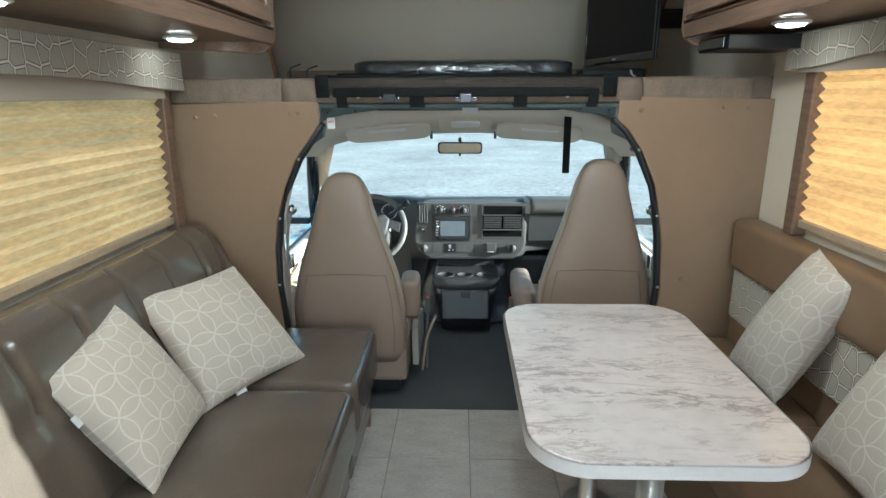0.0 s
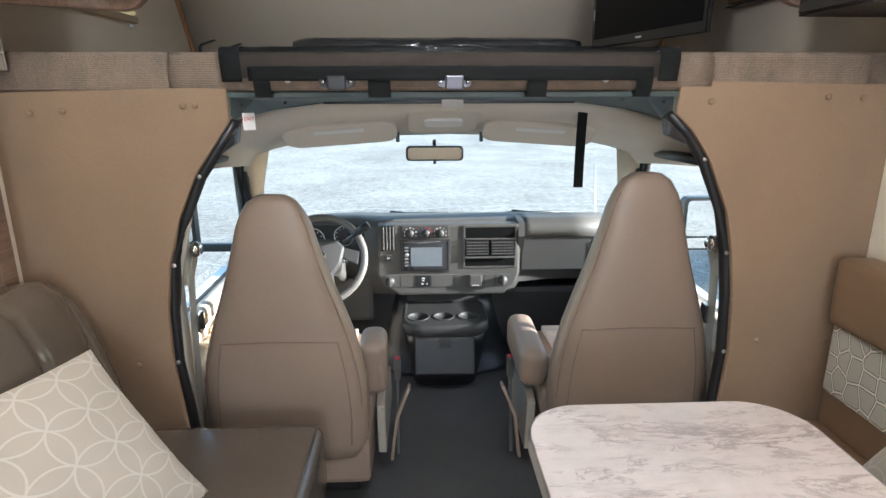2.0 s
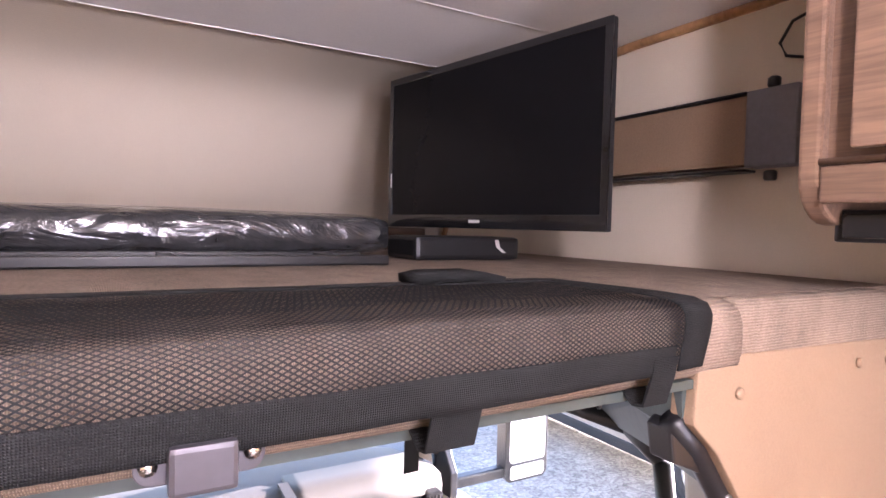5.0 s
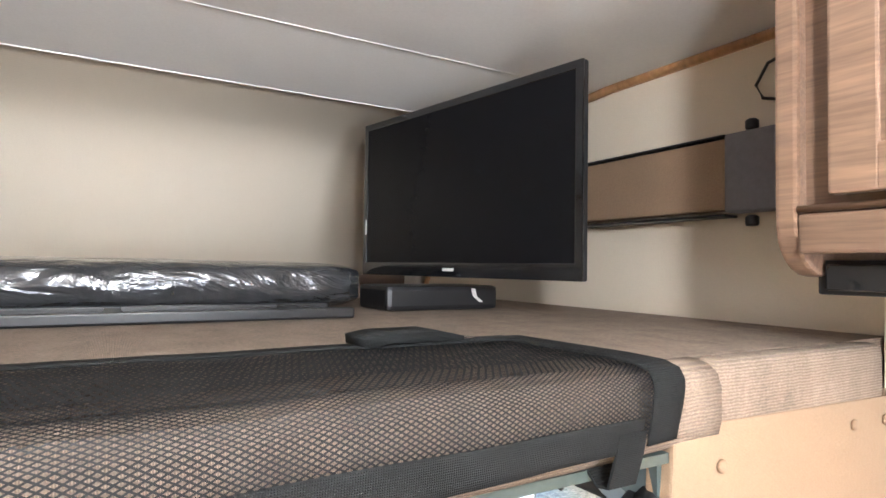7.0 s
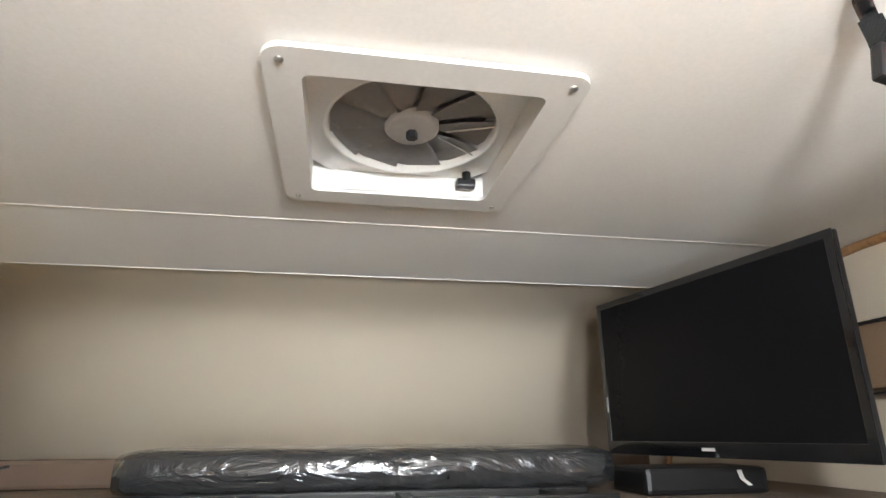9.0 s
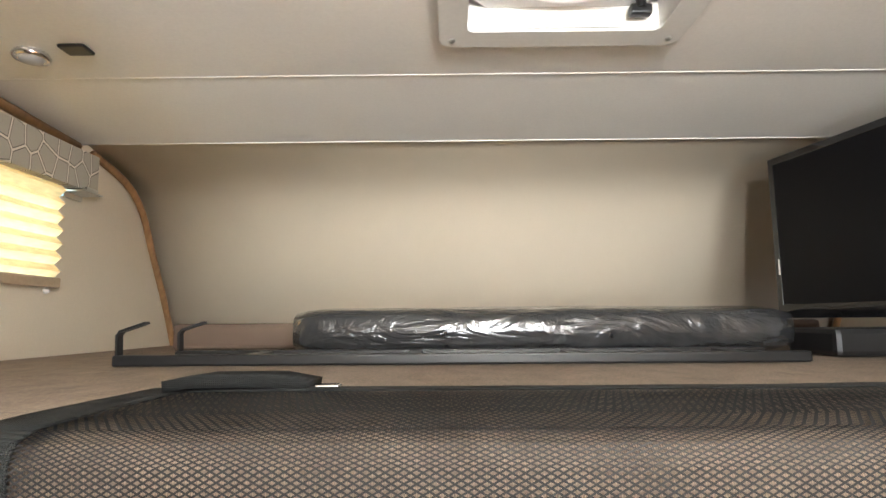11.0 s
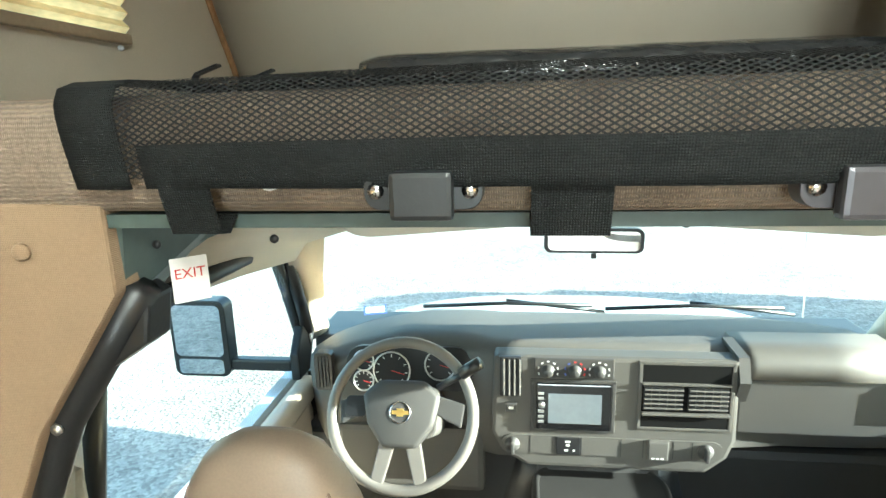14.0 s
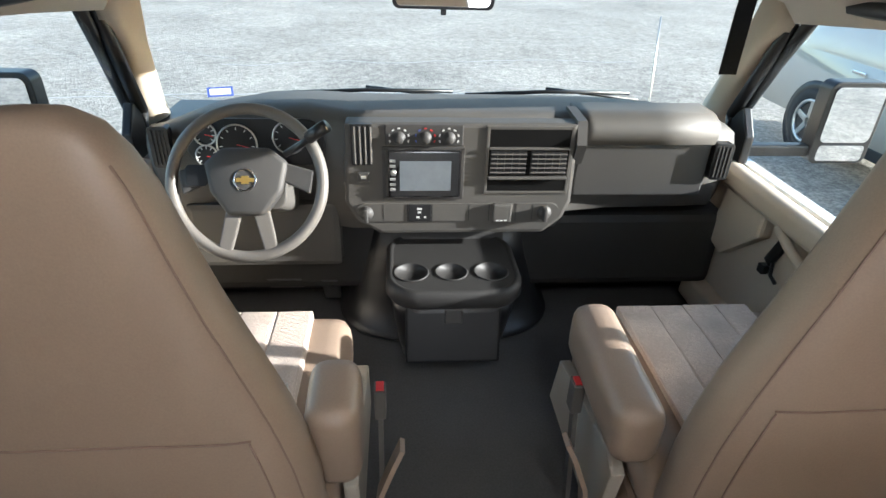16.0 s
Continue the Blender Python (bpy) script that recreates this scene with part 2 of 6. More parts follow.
PIPING = mat("seat_seam", (0.185, 0.125, 0.10), 0.7, vary=0.05)
TRIM_BEIGE = mat("cab_beige_plastic", (0.58, 0.50, 0.40), 0.55, vary=0.06, scale=4, fine=300, bump=0.15)
PILLAR_TRIM = mat("pillar_trim", (0.34, 0.31, 0.26), 0.6, vary=0.08, scale=4, fine=300, bump=0.15)
HEADLINER = mat("headliner_cloth", (0.62, 0.56, 0.48), 0.95, vary=0.06, scale=5, fine=400, bump=0.3)
DASH = mat("dash_grey_plastic", (0.078, 0.073, 0.066), 0.62, vary=0.08, scale=5, fine=420, bump=0.25)
DASH_DARK = mat("dash_dark_plastic", (0.045, 0.043, 0.041), 0.6, vary=0.1, scale=5, fine=420, bump=0.2)
DASH_DEEP = mat("console_plastic", (0.028, 0.027, 0.026), 0.55, vary=0.1, scale=5, fine=420, bump=0.2)
BLACK = mat("black_plastic", (0.012, 0.012, 0.013), 0.38, vary=0.15, scale=6, fine=200, bump=0.08)
GLOSS = mat("gloss_black", (0.008, 0.008, 0.009), 0.08, vary=0.1, bump=0, coat=0.6)
BAY_SHADE = mat("bay_shade", (0.006, 0.006, 0.006), 0.9, vary=0.1, bump=0, shine=0.1)
RUBBER = mat("rubber_mat", (0.07, 0.07, 0.071), 0.5, vary=0.3, scale=4, fine=180, bump=0.35)
WEBBING = mat("black_webbing", (0.020, 0.021, 0.021), 0.85, vary=0.4, scale=20, fine=500, bump=0.9, weave=160, shine=0.12)
NETTING = mat("black_net_cord", (0.010, 0.010, 0.010), 0.7, vary=0.2, scale=20, fine=300, bump=0, shine=0.2)
STEEL_TEAL = mat("primed_steel", (0.048, 0.066, 0.06), 0.5, vary=0.2, scale=5, fine=60, bump=0.1)
METAL = mat("brushed_metal", (0.55, 0.54, 0.52), 0.32, metal=0.9, vary=0.1, scale=10, fine=200, bump=0.05)
SATIN = mat("dark_satin_metal", (0.075, 0.07, 0.078), 0.35, metal=0.5, vary=0.1, bump=0.03)
CHROME = mat("chrome", (0.75, 0.75, 0.76), 0.12, metal=1.0, vary=0.04, bump=0)
WHITE_PLASTIC = mat("white_plastic", (0.76, 0.75, 0.73), 0.42, vary=0.04, scale=6, fine=120, bump=0.05)
FAN_GREY = mat("fan_grey_plastic", (0.42, 0.41, 0.40), 0.5, vary=0.08)
WOOD = wood("cabinet_wood", (0.15, 0.092, 0.06))
WOOD_EDGE = wood("cabinet_edge_wood", (0.20, 0.125, 0.082), 0.3)
TRIM_WOOD = wood("corner_trim_wood", (0.36, 0.20, 0.09), 0.5, (8, 8, 1.5))
TILE = mat("floor_vinyl_tile", (0.40, 0.365, 0.32), 0.42, vary=0.22, scale=7, fine=60, bump=0.08, stretch=(1, 2.2, 1), island=0.08)
GROUT = mat("tile_joint", (0.16, 0.14, 0.12), 0.8)
BLIND = cloth_through("pleated_blind_cloth", (0.84, 0.54, 0.26), 0.66)
BLIND_RAIL = mat("blind_rail", (0.40, 0.30, 0.20), 0.5)
PILLOW = ring_cloth("ring_print_cloth", (0.50, 0.435, 0.36), (0.60, 0.55, 0.48))
PEBBLE = pebble_cloth("pebble_print_cloth", 0.062, (0.72, 0.67, 0.57), (0.45, 0.415, 0.35), (0.14, 0.13, 0.115))
VALANCE_TAN = mat("valance_cloth", (0.34, 0.28, 0.22), 0.9, vary=0.08, fine=300, bump=0.3, weave=180)
MARBLE = marble("table_laminate")
TABLE_EDGE = mat("table_edge", (0.74, 0.70, 0.68), 0.3, vary=0.05, bump=0, coat=0.3)
WRAP = film_wrap("film_wrap")
PAD_BROWN = mat("bunk_end_board", (0.16, 0.11, 0.08), 0.8, vary=0.1, fine=300, bump=0.3)
GLASS = glass("window_glass")
# dark tint added to the pane hidden by its blind, to dim the sun
TINTED = glass("tinted_window_glass", (0.46, 0.45, 0.42))
ASPHALT = speckled("asphalt", (0.29, 0.265, 0.228), 0.85)
CAR_PAINT = mat("silver_car_paint", (0.52, 0.47, 0.41), 0.28, metal=0.1, vary=0.04, bump=0, coat=0.8)
VAN_PAINT = mat("van_paint", (0.70, 0.71, 0.72), 0.25, vary=0.04, bump=0, coat=0.8)
TYRE = mat("tyre_rubber", (0.02, 0.02, 0.02), 0.8, vary=0.2, bump=0.2)
MIRROR = mat("mirror_silver", (0.85, 0.86, 0.87), 0.02, metal=1.0, vary=0.0, bump=0)
TV_SCREEN = mat("dark_screen", (0.006, 0.006, 0.007), 0.22, vary=0.05, bump=0)
TV_SCREEN.node_tree.nodes["Principled BSDF"].inputs["Specular IOR Level"].default_value = 0.1
WHEEL_GREY = mat("wheel_grey_plastic", (0.13, 0.12, 0.108), 0.42, vary=0.08, scale=6, fine=300, bump=0.15)
SCREEN = mat("radio_screen", (0.14, 0.16, 0.18), 0.15, vary=0.06, scale=20, bump=0, coat=0.6)
RED = mat("red_plastic", (0.55, 0.03, 0.03), 0.4, vary=0.05)
BLUE = mat("blue_print", (0.05, 0.09, 0.32), 0.5, vary=0.05)
PAPER = mat("paper_label", (0.72, 0.70, 0.68), 0.7, vary=0.05)
GOLD = mat("gold_badge", (0.75, 0.52, 0.16), 0.3, metal=0.8, vary=0.05)
MARK = mat("white_print", (0.65, 0.65, 0.63), 0.6, vary=0.03)
LENS_LIT = glow("lit_diffuser", (1.0, 0.90, 0.76), 4.0)


# ---- shapes ----
def thing(name, at, label, category, group=""):
    ob = new(name)
    ob.empty_display_size = 0.05
    ob.location = at
    return tagged(ob, label, category, group)


def part(name, bm, material, parent=None, label="", smooth=False, kind=""):
    """One mesh, built in world places, under a thing or a part of one."""
    bmesh.ops.recalc_face_normals(bm, faces=bm.faces)
    me = bpy.data.meshes.new(name)
    bm.to_mesh(me)
    bm.free()
    me.materials.append(material)
    if smooth:
        me.polygons.foreach_set("use_smooth", [True] * len(me.polygons))
    ob = new(name, me)
    if parent is not None:
        ob.parent = parent
        root = parent
        while root.parent is not None:
            root = root.parent
        if parent is root:
            ob.matrix_parent_inverse = Matrix.Translation(root.location).inverted()
    return tagged(ob, label, kind=kind)


def structure(name, bm, material, label, smooth=False):
    ob = part(name, bm, material, None, label, smooth, "structure")
    return ob


def bx(a, b, bevel=0.0, seg=2):
    bm = bmesh.new()
    bmesh.ops.create_cube(bm, size=1)
    for v in bm.verts:
        v.co = [(a[i] + b[i]) / 2 + v.co[i] * abs(b[i] - a[i]) for i in range(3)]
    if bevel:
        bmesh.ops.bevel(bm, geom=bm.edges[:], offset=bevel, segments=seg, profile=0.6, affect="EDGES", clamp_overlap=True)
    return bm


def turned(bm, m):
    bm.transform(m)
    return bm


def joined(*bms):
    out = bmesh.new()
    for b in bms:
        me = bpy.data.meshes.new("tmp")
        b.to_mesh(me)
        out.from_mesh(me)
        bpy.data.meshes.remove(me)
        b.free()
    return out


def prism(points, axis, lo, hi, bevel=0.0):
    """A flat outline pushed along x, y or z. Points are the other two axes in order."""
    bm = bmesh.new()
    def put(p, v):
        return {"x": (v, p[0], p[1]), "y": (p[0], v, p[1]), "z": (p[0], p[1], v)}[axis]
    f = bm.faces.new([bm.verts.new(put(p, lo)) for p in points])
    r = bmesh.ops.extrude_face_region(bm, geom=[f])
    for v in r["geom"]:
        if isinstance(v, bmesh.types.BMVert):
            v.co["xyz".index(axis)] = hi
    if bevel:
        bmesh.ops.bevel(bm, geom=bm.edges[:], offset=bevel, segments=2, profile=0.6, affect="EDGES", clamp_overlap=True)
    return bm


def loft(rings, caps=True, closed=True):
    bm = bmesh.new()
    vs = [[bm.verts.new(p) for p in r] for r in rings]
    n = len(rings[0])
    for a, b in zip(vs, vs[1:]):
        for i in range(n if closed else n - 1):
            bm.faces.new((a[i], a[(i + 1) % n], b[(i + 1) % n], b[i]))
    if caps and closed:
        bm.faces.new(vs[0][::-1])
        bm.faces.new(vs[-1])
    return bm


def shell(rings, thick):
    """An open skin with thickness."""
    bm = loft(rings, False, False)
    bmesh.ops.recalc_face_normals(bm, faces=bm.faces)
    bmesh.ops.solidify(bm, geom=bm.faces[:], thickness=thick)
    return bm


def tube(path, r, n=8, flat=1.0):
    path = [Vector(p) for p in path]
    rings, up = [], Vector((0, 0, 1))
    for i, p in enumerate(path):
        d = (path[min(i + 1, len(path) - 1)] - path[max(i - 1, 0)]).normalized()
        s = d.cross(up if abs(d.z) < 0.95 else Vector((0, 1, 0))).normalized()
        u = s.cross(d)
        rings.append([p + (s * math.cos(a) * flat + u * math.sin(a)) * r for a in (2 * math.pi * k / n for k in range(n))])
    return loft(rings)


def ring_tube(c, r, thin, m, n=40, k=10):
    """A closed ring of round section, radius r, in the plane of pose m, at c."""
    bm = bmesh.new()
    vs = [[bm.verts.new(m @ Vector(((r + thin * math.cos(b)) * math.cos(a), (r + thin * math.cos(b)) * math.sin(a), thin * math.sin(b))) + Vector(c))
           for b in (2 * math.pi * j / k for j in range(k))] for a in (2 * math.pi * i / n for i in range(n))]
    for i in range(n):
        for j in range(k):
            bm.faces.new((vs[i][j], vs[(i + 1) % n][j], vs[(i + 1) % n][(j + 1) % k], vs[i][(j + 1) % k]))
    return bm


def lathe(profile, m, n=24):
    """(radius, height) turned about the z axis of pose m."""
    rings = [[m @ Vector((r * math.cos(a), r * math.sin(a), h)) for a in (2 * math.pi * i / n for i in range(n))] for r, h in profile]
    return loft(rings)


def rounded(x0, y0, x1, y1, r, n=6):
    pts = []
    for cx, cy, a0 in ((x1 - r, y1 - r, 0), (x0 + r, y1 - r, 90), (x0 + r, y0 + r, 180), (x1 - r, y0 + r, 270)):
        pts += [(cx + r * math.cos(radians(a0 + 90 * i / n)), cy + r * math.sin(radians(a0 + 90 * i / n))) for i in range(n + 1)]
    return pts


def grid(fn, nu, nv, uv=False):
    bm = bmesh.new()
    vs = [[bm.verts.new(fn(i / nu, j / nv)) for j in range(nv + 1)] for i in range(nu + 1)]
    lay = bm.loops.layers.uv.new("UVMap") if uv else None
    for i in range(nu):
        for j in range(nv):
            f = bm.faces.new((vs[i][j], vs[i + 1][j], vs[i + 1][j + 1], vs[i][j + 1]))
            if uv:
                for lp, (a, b) in zip(f.loops, ((i, j), (i + 1, j), (i + 1, j + 1), (i, j + 1))):
                    lp[lay].uv = (a / nu, b / nv)
    return bm


def strip(points, wide, thick, side):
    """A band of webbing along points, wide across the way given by side."""
    pts, s = [Vector(p) for p in points], Vector(side).normalized()
    rings = []
    for i, p in enumerate(pts):
        d = (pts[min(i + 1, len(pts) - 1)] - pts[max(i - 1, 0)]).normalized()
        u = d.cross(s).normalized()
        rings.append([p + s * wide / 2 + u * thick / 2, p - s * wide / 2 + u * thick / 2, p - s * wide / 2 - u * thick / 2, p + s * wide / 2 - u * thick / 2])
    return loft(rings)


def screw_cap(parent, x, y, z, r=0.008, name="screw_cap"):
    part(name, lathe([(r, 0), (r, 0.003), (r * 0.7, 0.005), (0.001, 0.0055)], pose(x, y, z, 90, 0, 0), 14), PANEL, parent, smooth=True)


# ---- the coach: floor, walls, ceiling ----
FL = 0.10            # finished floor
CEIL_Z = 2.14
WL, WR = -1.17, 1.14     # coach side walls
BL, BR = -1.28, 1.18     # bunk side walls
BULK = 2.228             # rear face of the bulkhead panels
floor = structure("floor", bx((WL - 0.1, -2.25, FL - 0.08), (WR + 0.1, 2.27, FL - 0.004)), GROUT, "grey stone-look vinyl tile floor of a motorhome")
structure("cab_floor", bx((-1.0, 2.27, FL - 0.09), (1.0, 3.75, FL - 0.012)), RUBBER, "black rubber mat on the cab floor")
structure("wall_rear", bx((WL - 0.1, -2.3, FL), (WR + 0.1, -2.25, 2.2)), WALLPAPER, "cream vinyl end wall")


def side_wall(name, x0, x1, y0, y1, z0, z1, hole=None):
    """A wall with thickness and, where asked, a window opening through it."""
    if not hole:
        return structure(name, bx((x0, y0, z0), (x1, y1, z1)), WALLPAPER, "cream vinyl-covered side wall")
    a, b, c, d = hole
    return structure(name, joined(bx((x0, y0, z0), (x1, a, z1)), bx((x0, b, z0), (x1, y1, z1)), bx((x0, a, z0), (x1, b, c)), bx((x0, a, d), (x1, b, z1))), WALLPAPER, "cream vinyl-covered side wall with a window opening")


side_wall("wall_left", WL - 0.05, WL, -2.25, BULK + 0.02, FL, CEIL_Z + 0.03, (0.35, 2.08, 1.0, 1.50))
# unseen, unglazed opening added so that the sun falls on the sofa
side_wall("wall_right_rear_sun_gap", WR, WR + 0.05, -2.25, 0.68, FL, CEIL_Z + 0.03, (0.28, 0.63, 1.10, 1.50))
side_wall("wall_right", WR, WR + 0.05, 0.68, BULK + 0.02, FL, CEIL_Z + 0.03, (0.76, 1.90, 1.03, 1.58))
side_wall("wall_bunk_left", BL - 0.05, BL, BULK + 0.02, 4.1, 1.45, CEIL_Z + 0.03, (2.62, 3.28, 1.73, 2.0))
side_wall("wall_bunk_right", BR, BR + 0.05, BULK + 0.02, 4.1, 1.45, CEIL_Z + 0.03)
structure("wall_jog", joined(bx((BL - 0.05, BULK - 0.02, 1.45), (WL - 0.05, BULK + 0.02, 2.17)), bx((WR + 0.05, BULK - 0.02, 1.45), (BR + 0.05, BULK + 0.02, 2.17))), WALLPAPER, "cream wall return beside the bunk")
V0, V1, U0, U1 = -0.225, 0.155, 2.35, 2.78      # roof vent opening
structure("ceiling", joined(bx((BL - 0.05, -2.25, CEIL_Z), (V0, 2.96, CEIL_Z + 0.05)), bx((V1, -2.25, CEIL_Z), (BR + 0.05, 2.96, CEIL_Z + 0.05)),
                            bx((V0, -2.25, CEIL_Z), (V1, U0, CEIL_Z + 0.05)), bx((V0, U1, CEIL_Z), (V1, 2.96, CEIL_Z + 0.05))), CEIL, "off-white vinyl ceiling")
structure("ceiling_front", prism([(2.961, CEIL_Z + 0.001), (3.36, CEIL_Z - 0.020), (3.36, CEIL_Z + 0.02), (2.961, CEIL_Z + 0.05)], "x", BL - 0.05, BR + 0.05), CEIL, "off-white ceiling panel sloping over the bunk")
structure("ceiling_trim", joined(tube([(BL, 2.96, CEIL_Z + 0.001), (BR, 2.96, CEIL_Z + 0.001)], 0.0028), tube([(BL, 3.357, CEIL_Z - 0.020), (BR, 3.357, CEIL_Z - 0.020)], 0.0022)), CEIL, "thin white ceiling joint strips", True)
FRONT = [(3.345, 2.136), (3.38, 2.129), (3.43, 2.119), (3.48, 2.109), (3.54, 2.096), (3.60, 2.079), (3.65, 2.057), (3.69, 2.027), (3.72, 1.995), (3.75, 1.95), (3.79, 1.88), (3.83, 1.815), (3.89, 1.72), (3.94, 1.63), (3.985, 1.54), (4.0, 1.45)]
structure("wall_front", shell([[(x, y, z) for y, z in FRONT] for x in (BL - 0.04, BR + 0.04)], -0.03), WALLPAPER, "cream curved front wall above the bunk", True)
for side, x in (("left", BL + 0.010), ("right", BR - 0.010)):
    structure("corner_trim_" + side, joined(tube([(x, y - 0.034, z - 0.016) for y, z in FRONT[2:]], 0.012, 6), tube([(x, -2.2, CEIL_Z - 0.010), (x, 2.90, CEIL_Z - 0.010), (x, 3.33, CEIL_Z - 0.035)], 0.012, 6)), TRIM_WOOD, "narrow tan wood-look corner trim", True)

# ---- bulkhead panels beside the cab opening ----
EDGE_L = [(-0.588, 1.449), (-0.588, 1.365), (-0.635, 1.30), (-0.69, 1.225), (-0.745, 1.11), (-0.783, 0.985), (-0.803, 0.85), (-0.806, 0.70), (-0.79, 0.5), (-0.76, 0.25), (-0.74, FL)]
EDGE_R = [(0.562, 1.463), (0.557, 1.378), (0.605, 1.335), (0.66, 1.26), (0.725, 1.12), (0.752, 1.0), (0.77, 0.88), (0.782, 0.70), (0.77, 0.5), (0.73, 0.25), (0.71, FL)]


def bulkhead(name, edge, wall_x, screws):
    ob = thing(name, (wall_x, BULK, FL), "tan cloth-covered bulkhead panel beside the cab opening", "wall panel", "bulkhead panels")
    top = edge[0][1]
    out = [(wall_x, top - 0.012), (wall_x, FL)] + edge[::-1]
    part("panel", prism(out, "y", BULK - 0.018, BULK + 0.02, 0.004), PANEL, ob)
    part("edge_seal", tube([(x - 0.006 * (1 if wall_x > 0 else -1), BULK + 0.012, z) for x, z in edge[1:]], 0.017, 8), BLACK, ob, "black rubber edge seal", True)
    sx = 1 if wall_x > 0 else -1
    (gx, gz), (hx, hz) = edge[1], edge[3]
    part("corner_gusset", prism([(gx, gz), (gx - sx * 0.014, gz - 0.01), (gx - sx * 0.006, gz - 0.055), (hx + sx * 0.006, hz + 0.012)], "y", BULK + 0.006, BULK + 0.045, 0.004), BLACK, ob, "black corner gusset")
    for x, z in screws:
        screw_cap(ob, x, BULK - 0.019, z)
    for x, z in edge[3:9:2]:
        part("screw", lathe([(0.006, 0), (0.006, 0.003), (0.001, 0.004)], pose(x - 0.008 * (1 if wall_x > 0 else -1), BULK - 0.004, z, 90, 0, 0), 10), METAL, ob, smooth=True)
    return ob


bulkhead("bulkhead_panel", EDGE_L, WL, [(-0.697, 1.404), (-0.667, 1.405), (-0.991, 1.392), (-1.07, 1.388), (-0.90, 0.70)])
bulkhead("bulkhead_panel", EDGE_R, WR, [(0.644, 1.410), (0.952, 1.421), (1.045, 1.418), (0.86, 0.74), (1.06, 0.74)])

# ---- windows: frame, pane, pleated blind, valance ----
def pleated(x, y0, y1, z0, z1, pitch, into):
    n = round((z1 - z0) / pitch)
    rows = []
    for i in range(2 * n + 1):
        z = z0 + (z1 - z0) * i / (2 * n)
        rows.append([(x + into * (0.019 if i % 2 else 0.0) + 0.002 * noise.noise((y * 3, z * 8, x)), y, z + 0.004 * noise.noise((y * 2.2, z * 3, 5))) for y in np.linspace(y0, y1, 26)])
    return loft(rows, False, False)


def window(name, x, into, y0, y1, z0, z1, bottom, label, framed=True, pane=None):
    ob = thing(name, (x, (y0 + y1) / 2, z0), label, "window")
    tagged(ob, kind="structure")
    w = 0.05
    if framed:
        part("window_frame", joined(bx((x, y0 - w, z0 - 0.03), (x + into * 0.05, y0 + 0.006, z1 + 0.03), 0.006), bx((x, y1 - 0.006, z0 - 0.03), (x + into * 0.05, y1 + w, z1 + 0.03), 0.006)), WOOD, ob, "brown wood side frames")
    g = part("pane", bx((x - into * 0.03, y0, z0), (x - into * 0.026, y1, z1)), pane or GLASS, ob)
    g.visible_shadow = pane is not None
    part("blind", pleated(x + into * 0.014, y0 + 0.008, y1 - 0.008, bottom + 0.02, z1 + 0.02, 0.038, into), BLIND, ob, "closed golden pleated blind glowing with daylight")
    part("blind_rail", bx((x + into * 0.008, y0 + 0.006, bottom - 0.004), (x + into * 0.034, y1 - 0.006, bottom + 0.022), 0.004), BLIND_RAIL, ob, "brown bottom rail")
    part("window_divider", bx((x - into * 0.025, y0 + (y1 - y0) * 0.42, z0), (x - into * 0.01, y0 + (y1 - y0) * 0.42 + 0.03, z1)), BLACK, ob)
    return ob


window("window_1", WL, 1, 0.35, 2.08, 1.0, 1.50, 1.0, "side window with closed pleated blind above the sofa")
window("window_2", WR, -1, 0.76, 1.90, 1.03, 1.58, 1.035, "side window with closed pleated blind above the dinette", True, TINTED)
wb = window("window_3", BL, 1, 2.62, 3.27, 1.73, 2.0, 1.712, "small bunk window with closed pleated blind", False)


def valance(name, x, into, y0, y1, z0, z1, label, scallop=0.0, deep=0.075):
    ob = thing(name, (x, (y0 + y1) / 2, z0), label, "valance")
    out = [(y0, z1), (y1, z1), (y1, z0)]
    n = 12
    if scallop:
        out += [(y1 - 0.16, z0 + 0.006)] + [(y1 - 0.16 - (y1 - 0.16 - y0) * i / n, z0 + scallop * math.sin(math.pi * 0.5 * min(1, i / 4))) for i in range(1, n)]
    out += [(y0, z0 + scallop)]
    lo, hi = sorted((x, x + into * deep))
    part("valance_face", prism(out, "x", lo, hi, 0.004), PEBBLE, ob, "pebble-print cloth over a padded board")
    return ob


sofa_valance = valance("valance", WL + 0.004, 1, 0.2, 2.19, 1.487, 1.625, "grey pebble-print cloth valance over the sofa window", 0.035)
dinette_valance = valance("valance", WR - 0.004, -1, 0.7, 2.03, 1.545, 1.66, "grey pebble-print cloth valance over the dinette window", 0.035)
bunk_valance = valance("valance", BL + 0.004, 1, 2.5, 3.37, 1.978, 2.085, "grey pebble-print cloth valance over the bunk window", 0.0, 0.045)
part("end_bracket", joined(bx((BL + 0.004, 3.28, 1.968), (BL + 0.07, 3.36, 1.972)), bx((BL + 0.004, 3.28, 1.955), (BL + 0.012, 3.36, 1.984)), bx((BL + 0.055, 3.30, 1.972), (BL + 0.062, 3.35, 1.984))), METAL, bunk_valance, "small steel end bracket")
for ob, x, into, y0, y1, z0, z1 in ((sofa_valance, WL + 0.006, 1, 0.2, 2.06, 1.46, 1.535), (dinette_valance, WR - 0.006, -1, 0.7, 1.97, 1.535, 1.60)):
    lo, hi = sorted((x + into * 0.05, x + into * 0.06))
    part("liner", bx((lo, y0, z0), (hi, y1, z1), 0.002), VALANCE_TAN, ob, "tan cloth liner")

# ---- the cab-over bunk ----
BT = 1.533     # top of the bunk platform
bunk = thing("bunk", (0, 2.9, 1.48), "brown tweed-covered cab-over bunk platform", "bunk")
